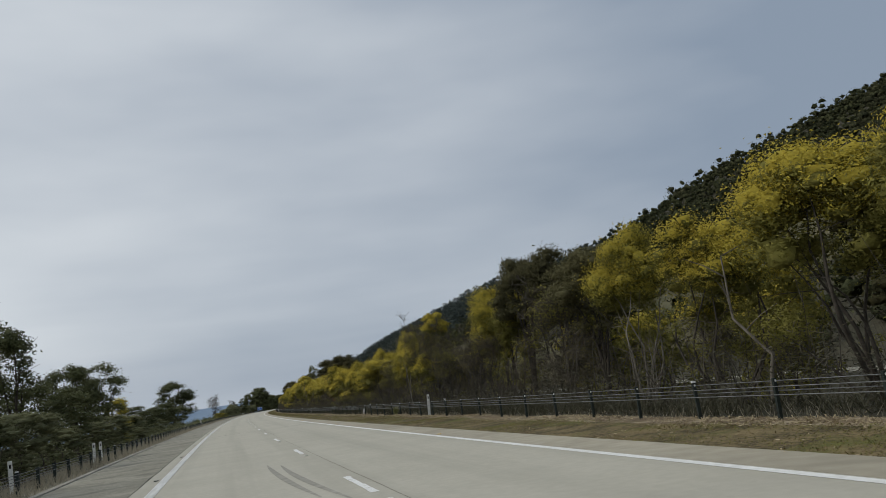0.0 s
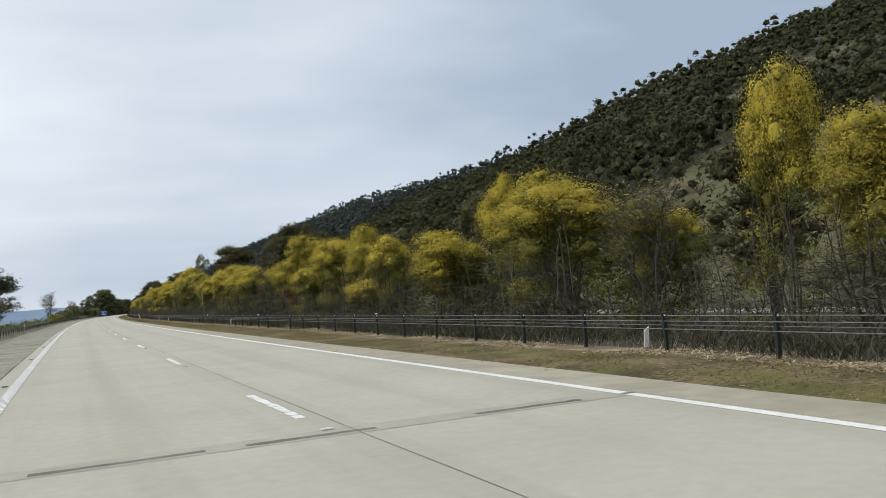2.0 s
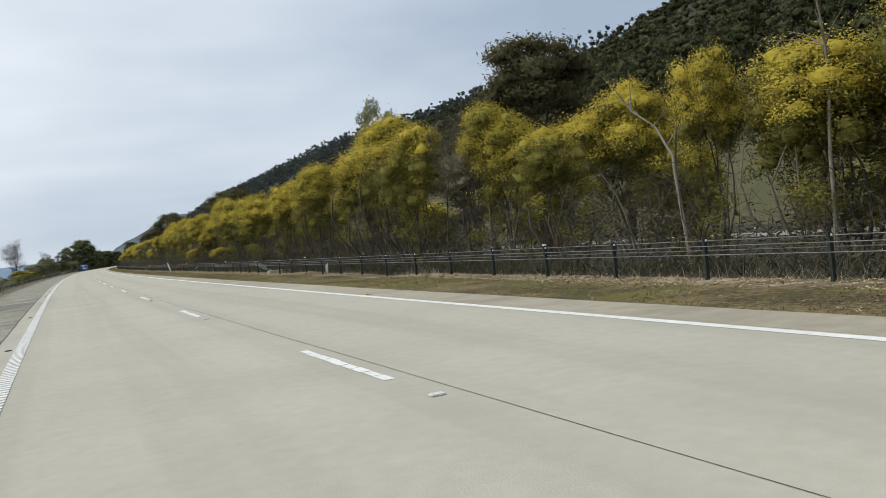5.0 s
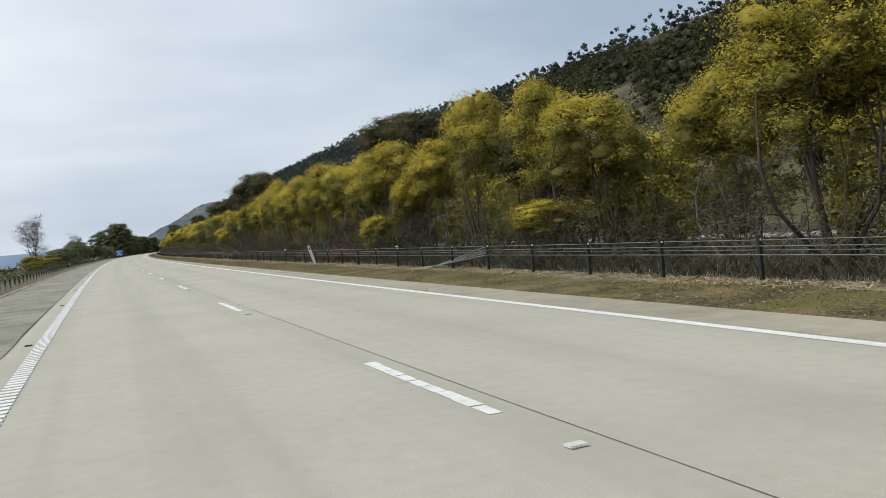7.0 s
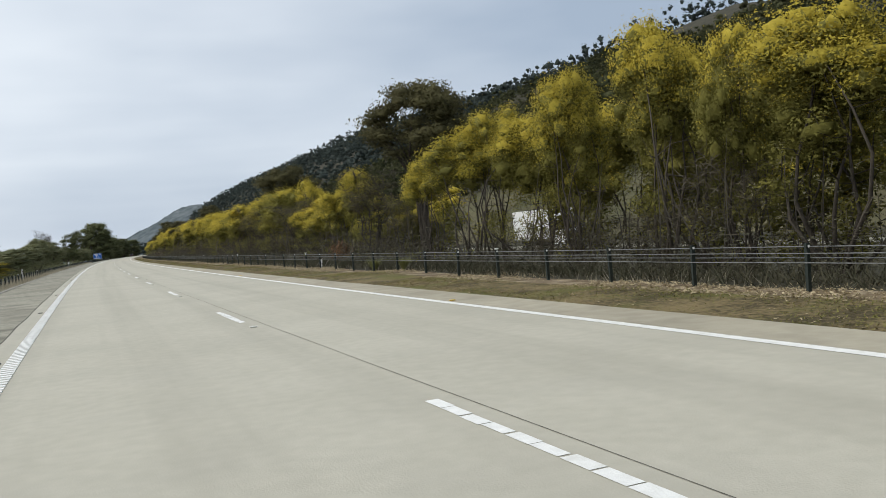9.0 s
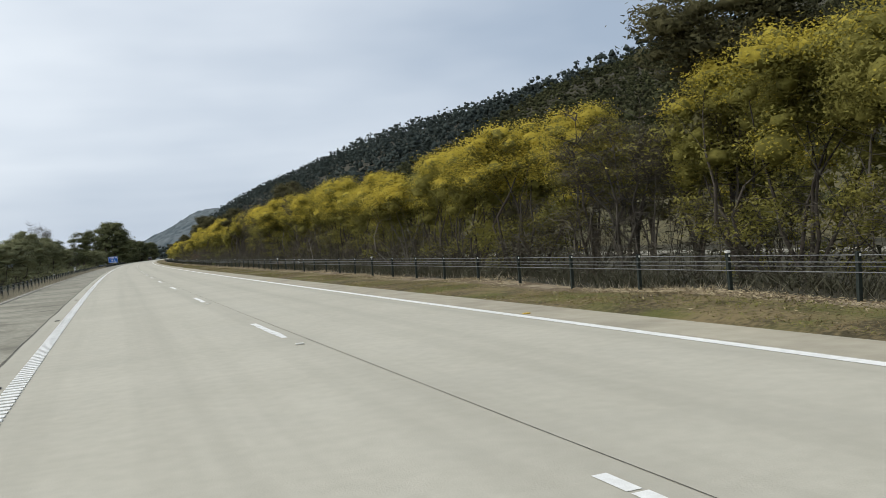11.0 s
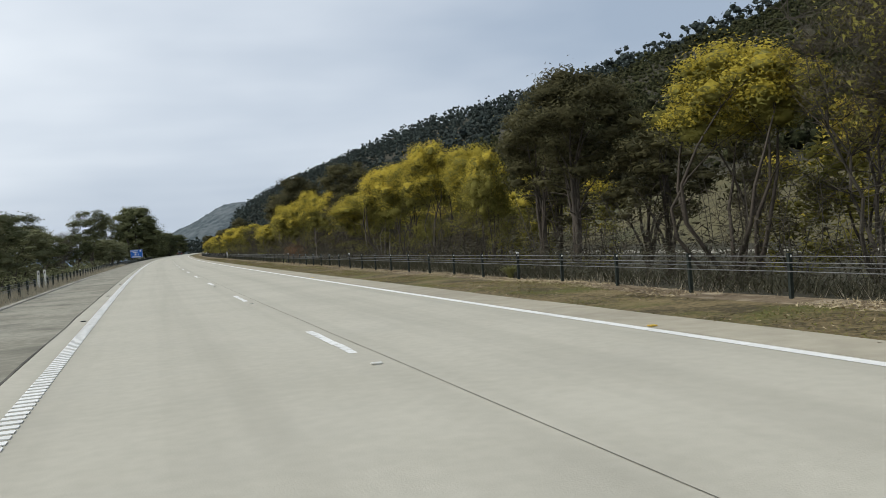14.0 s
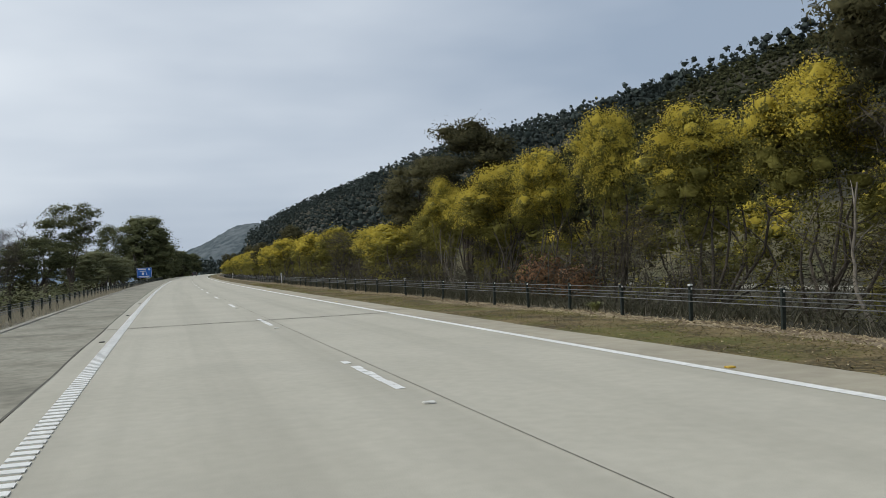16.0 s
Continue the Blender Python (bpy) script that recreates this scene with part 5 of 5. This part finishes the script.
gp = guide_post()
spots = ((216.4, 9.45, -0.03, -15), (42.0, 10.0, 0.0, 3), (483.0, 10.1, 0.0, 0), (401.9, -5.75, -0.04, 1), (405.2, -5.75, -0.04, -2), (44.2, -5.75, -0.06, 2),
         (46.6, -5.75, -0.06, -1), (25.0, -5.7, -0.06, 1), (28.0, -5.7, -0.06, -1), (486.0, -5.7, -0.15, 0), (308.0, -5.75, -0.05, 1), (160.0, -5.75, -0.05, 0), (572.0, -5.75, -0.1, 0), (572.0, 10.1, -0.02, 0),
         (426.7, 48.0, ground_z(426.7, 48.0), 1), (423.8, 48.0, ground_z(423.8, 48.0), 0), (243.0, 36.8, ground_z(243, 36.8), -1), (243.0, 47.8, ground_z(243, 47.8), 0), (163.5, 36.8, ground_z(163.5, 36.8), 2))
for i, (s, lat, z, lean) in enumerate(spots):
    m = pose(*along(s, lat, z), 0, lean, heading(s))
    if i:
        copy_thing(gp, m)
    else:
        gp.matrix_basis = m
stump = broken_post()
for i, (s, lat) in enumerate(((265.0, 10.05), (160.7, 10.05), (64.3, 10.05), (112.4, 10.05))):
    m = pose(*along(s, lat, -0.06), 0, 4, heading(s))
    if i:
        copy_thing(stump, m)
    else:
        stump.matrix_basis = m


def broken_branch(s, lat, z, way):
    pts = [Vector((0, 0, 0)), Vector(way) * 0.5 + Vector((0, 0, 0.05)), Vector(way)]
    v, f = tube(pts, [0.02, 0.022, 0.015], 8)
    f += [tuple(range(7, -1, -1)), tuple(range(16, 24))]
    ob = add("fallen_branch", mesh_of("fallen_branch", v, f, PALEBARK))
    ob.matrix_basis = pose(*along(s, lat, z), 0, 0, heading(s))
    tagged(ob, "pale broken branch lying against the barrier", "branch")


broken_branch(267.2, 10.35, -0.02, (-0.15, -2.0, 0.30))
broken_branch(264.9, 10.2, -0.02, (0.1, -0.5, 0.33))


def rope_terminal(s, lat, head, heights, rise):
    """Where ropes leave the barrier and run down to a ground anchor."""
    top = tagged(new("rope_anchor"), "wire ropes running down to a concrete ground anchor", "anchor")
    for i in range(4):
        a, b = along(head, lat + 0.03 * i, heights[i]), along(s, lat + 0.05 * i, 0.0)
        v, f = tube([a, a.lerp(b, 0.5), b], [0.014] * 3, 6)
        add("rope", mesh_of("rope", v, f, ROPE, flat=False), top)
    bm = boxed(-0.3, -0.35, -0.2, 0.4, 0.35, rise, bevel=0.02)
    block = part("block", bm, KERB, top, "pale concrete block")
    block.matrix_basis = pose(*along(s, lat + 0.09, 0), 0, 0, heading(s))


rope_terminal(169.9, 9.75, 174.5, (0.42, 0.49, 0.56, 0.63), 0.10)
rope_terminal(200.7, 9.55, 196.3, (0.385, 0.455, 0.527, 0.62), 0.02)


def rope_joiner(s, lat, h):
    bm = boxed(-0.012, -0.20, -0.012, 0.012, 0.20, 0.012, bevel=0.005)
    ob = part("rope_joiner", bm, STEEL, None)
    ob.matrix_basis = pose(*along(s, lat, h), 0, 0, heading(s))
    tagged(ob, "galvanised turnbuckle joining a wire rope", "turnbuckle", "turnbuckles on the barrier")


for h, lat in ((0.383, 9.585), (0.453, 9.655), (0.525, 9.585), (0.618, 9.655)):
    rope_joiner(322.9, lat, h)


# ---- blue service sign ----
def blue_sign(s, lat, low, wide, tall):
    top = tagged(new("road_sign"), "blue service road sign with white symbols on two posts", "road sign")
    part("panel", boxed(-wide / 2, 0.0, low, wide / 2, 0.04, low + tall, bevel=0.01), BLUE, top)
    rim = boxed(-wide / 2 + 0.05, -0.006, low + 0.05, wide / 2 - 0.05, -0.002, low + 0.09)
    for dims in ((-wide / 2 + 0.05, low + tall - 0.09, wide / 2 - 0.05, low + tall - 0.05), (-wide / 2 + 0.05, low + 0.09, -wide / 2 + 0.09, low + tall - 0.09),
                 (wide / 2 - 0.09, low + 0.09, wide / 2 - 0.05, low + tall - 0.09)):
        box(rim, dims[0], -0.006, dims[1], dims[2], -0.002, dims[3])
    part("border", rim, WHITE, top, "white painted border")
    for x0, z0, x1, z1 in ((-0.40 * wide, 0.80, 0.12 * wide, 0.90), (-0.30 * wide, 0.62, 0.10 * wide, 0.70), (-0.38 * wide, 0.10, 0.34 * wide, 0.17)):
        part("lettering_bar", boxed(x0, -0.006, low + z0 * tall, x1, -0.002, low + z1 * tall), WHITE, top, "white bar of lettering")
    bm = bmesh.new()
    bmesh.ops.create_cone(bm, cap_ends=True, segments=20, radius1=0.24, radius2=0.24, depth=0.004, matrix=pose(0.33 * wide, -0.005, low + 0.82 * tall, 90))
    part("round_symbol", bm, WHITE, top, "round white symbol")
    bm = boxed(-0.16 * wide, -0.006, low + 0.30 * tall, -0.02 * wide, -0.002, low + 0.46 * tall)
    box(bm, -0.13 * wide, -0.006, low + 0.46 * tall, -0.05 * wide, -0.002, low + 0.54 * tall)
    part("symbol", bm, WHITE, top, "white symbol")
    bm = boxed(0.10 * wide, -0.006, low + 0.28 * tall, 0.20 * wide, -0.002, low + 0.34 * tall)
    box(bm, 0.12 * wide, -0.006, low + 0.34 * tall, 0.15 * wide, -0.002, low + 0.52 * tall)
    part("symbol", bm, WHITE, top, "white symbol")
    for x in (-0.3 * wide, 0.3 * wide):
        part("post", boxed(x - 0.05, 0.045, -1.0, x + 0.05, 0.14, low + tall - 0.1, bevel=0.01), STEEL, top, "galvanised steel post")
    top.matrix_basis = pose(*along(s, lat, 0.0), 0, 0, heading(s) - 4)


blue_sign(600.0, -7.7, 0.75, 3.15, 2.2)


# ---- vehicles ----
CARPAINT = material("dark_car_paint", (0.012, 0.013, 0.016), (0.03, 0.032, 0.036), 2.0, 0.3, spec=0.5)
GLASSY = material("dark_window_glass", (0.012, 0.014, 0.017), (0.03, 0.034, 0.04), 2.0, 0.12, spec=0.6)
REDLENS = material("red_lens", (0.25, 0.012, 0.01), (0.4, 0.02, 0.015), 9.0, 0.3)
TRUCKWHITE = material("white_truck_paint", (0.68, 0.69, 0.68), (0.80, 0.80, 0.79), 1.5, 0.45, stains=((0.55, 0.54, 0.5), 1.2, 0.4))
GREYPART = material("dark_grey_plastic", (0.03, 0.03, 0.032), (0.07, 0.07, 0.072), 8.0, 0.6)


def wheel(parent, x, y, r, wide):
    bm = bmesh.new()
    bmesh.ops.create_cone(bm, cap_ends=True, segments=24, radius1=r, radius2=r, depth=wide, matrix=pose(x, y, r, 0, 90, 0))
    bmesh.ops.bevel(bm, geom=[e for e in bm.edges if e.is_manifold and e.calc_face_angle(0) > 1], offset=0.03, segments=2, affect="EDGES")
    tyre = part("wheel", bm, BLACK, parent)
    bm = bmesh.new()
    bmesh.ops.create_cone(bm, cap_ends=True, segments=16, radius1=r * 0.6, radius2=r * 0.5, depth=wide + 0.03, matrix=pose(x, y, r, 0, 90, 0))
    part("rim", bm, STEEL, tyre, "grey metal rim")


def profile_body(outline, half, pinch):
    """A car body: a side outline (y, z) drawn to a width, narrower towards the roof."""
    bm = bmesh.new()
    top = max(z for _, z in outline)
    sides = []
    for sign in (-1, 1):
        sides.append([bm.verts.new((sign * (half - pinch * max(0, (z - 0.9) / (top - 0.9))), y, z)) for y, z in outline])
    bm.faces.new(sides[0])
    bm.faces.new(list(reversed(sides[1])))
    n = len(outline)
    for i in range(n):
        k = (i + 1) % n
        bm.faces.new((sides[0][k], sides[0][i], sides[1][i], sides[1][k]))
    bmesh.ops.recalc_face_normals(bm, faces=bm.faces)
    bmesh.ops.bevel(bm, geom=list(bm.edges), offset=0.05, segments=2, affect="EDGES")
    return bm


def dark_car(s, lat):
    top = tagged(new("car"), "dark wagon driving far ahead in the lane", "car")
    part("body", profile_body([(-2.3, 0.35), (-2.3, 0.95), (-2.05, 1.62), (0.3, 1.70), (1.1, 1.1), (2.2, 0.95), (2.3, 0.35)], 0.92, 0.16), CARPAINT, top)
    part("rear_window", boxed(-0.66, -2.24, 1.05, 0.66, -2.17, 1.50, bevel=0.02), GLASSY, top, "dark glass")
    for x in (-0.74, 0.74):
        part("tail_light", boxed(x - 0.12, -2.35, 0.75, x + 0.12, -2.28, 1.0, bevel=0.015), REDLENS, top, "red lens")
        for y in (-1.45, 1.45):
            wheel(top, x * 1.08, y, 0.34, 0.22)
    part("bumper", boxed(-0.88, -2.40, 0.38, 0.88, -2.24, 0.62, bevel=0.03), GREYPART, top)
    top.matrix_basis = pose(*along(s, lat, 0.0), 0, 0, heading(s))


dark_car(745.0, 0.6)


def box_truck(s, lat, z):
    """Faces down the road, towards the viewer; its nose is at +y."""
    top = tagged(new("box_truck"), "white box truck on the far carriageway behind trees", "truck")
    body = part("cargo_box", boxed(-1.2, -8.0, 1.15, 1.2, -0.3, 3.95, bevel=0.04), TRUCKWHITE, top)
    part("rail", boxed(-1.215, -8.0, 1.0, 1.215, -0.3, 1.14, bevel=0.01), STEEL, body)
    part("corner_post", boxed(-1.22, -0.38, 1.15, 1.22, -0.29, 3.97, bevel=0.01), GREYPART, body, "dark rear edge")
    cab = part("cab", profile_body([(0.0, 0.6), (0.0, 3.1), (1.35, 3.1), (2.05, 2.0), (2.15, 0.6)], 1.12, 0.10), TRUCKWHITE, top)
    part("wind_deflector", profile_body([(-0.1, 3.1), (-0.1, 3.9), (0.5, 3.9), (1.3, 3.15)], 1.1, 0.1), TRUCKWHITE, top)
    glass = bmesh.new()
    quad = [glass.verts.new(p) for p in ((-0.98, 1.46, 2.95), (0.98, 1.46, 2.95), (1.03, 2.03, 2.08), (-1.03, 2.03, 2.08))]
    deep = bmesh.ops.extrude_face_region(glass, geom=[glass.faces.new(quad)])
    bmesh.ops.translate(glass, verts=[v for v in deep["geom"] if isinstance(v, bmesh.types.BMVert)], vec=(0, 0.03, 0.02))
    part("windscreen", glass, GLASSY, cab, "dark windscreen")
    for x in (-1, 1):
        part("side_window", boxed(min(x * 1.10, x * 1.04), 0.45, 1.95, max(x * 1.10, x * 1.04), 1.35, 2.75, bevel=0.01), GLASSY, cab, "dark glass")
        part("mirror", boxed(x * 1.28 - 0.07, 1.55, 2.0, x * 1.28 + 0.07, 1.65, 2.55, bevel=0.02), GREYPART, top)
        part("headlight", boxed(x * 0.8 - 0.16, 2.12, 0.95, x * 0.8 + 0.16, 2.19, 1.15, bevel=0.02), STEEL, top)
        wheel(top, x * 0.98, 1.1, 0.46, 0.28)
        wheel(top, x * 0.95, -5.8, 0.46, 0.5)
    part("grille", boxed(-0.7, 2.14, 1.25, 0.7, 2.19, 1.75, bevel=0.02), GREYPART, top)
    part("bumper", boxed(-1.15, 2.05, 0.45, 1.15, 2.3, 0.85, bevel=0.04), GREYPART, top)
    part("chassis", boxed(-0.5, -7.8, 0.55, 0.5, 1.9, 0.98, bevel=0.02), GREYPART, top)
    top.matrix_basis = pose(*along(s, lat, z), 0, 0, heading(s) + 180)


box_truck(295.6, 41.0, -1.72)

# tyre marks on the concrete
RUBBERED = material("rubber_marked_concrete", (0.24, 0.23, 0.195), (0.37, 0.352, 0.30), 3.0, 0.85)
for a, lat0, lat1 in ((22.0, 1.30, 1.66), (21.2, 1.58, 2.0)):
    verts, faces = [], []
    for i in range(13):
        u = i / 12
        lat, w = lat0 + (lat1 - lat0) * u * u, 0.07 * math.sin(math.pi * (0.08 + 0.84 * u))
        verts += [along(a - 9 * u, lat - w, 0.004), along(a - 9 * u, lat + w, 0.004)]
    faces = [(2 * i, 2 * i + 1, 2 * i + 3, 2 * i + 2) for i in range(12)]
    tagged(add("tyre_mark", mesh_of("tyre_mark", verts, faces, RUBBERED)), "faint dark tyre mark on the concrete", "road marking", kind="structure")
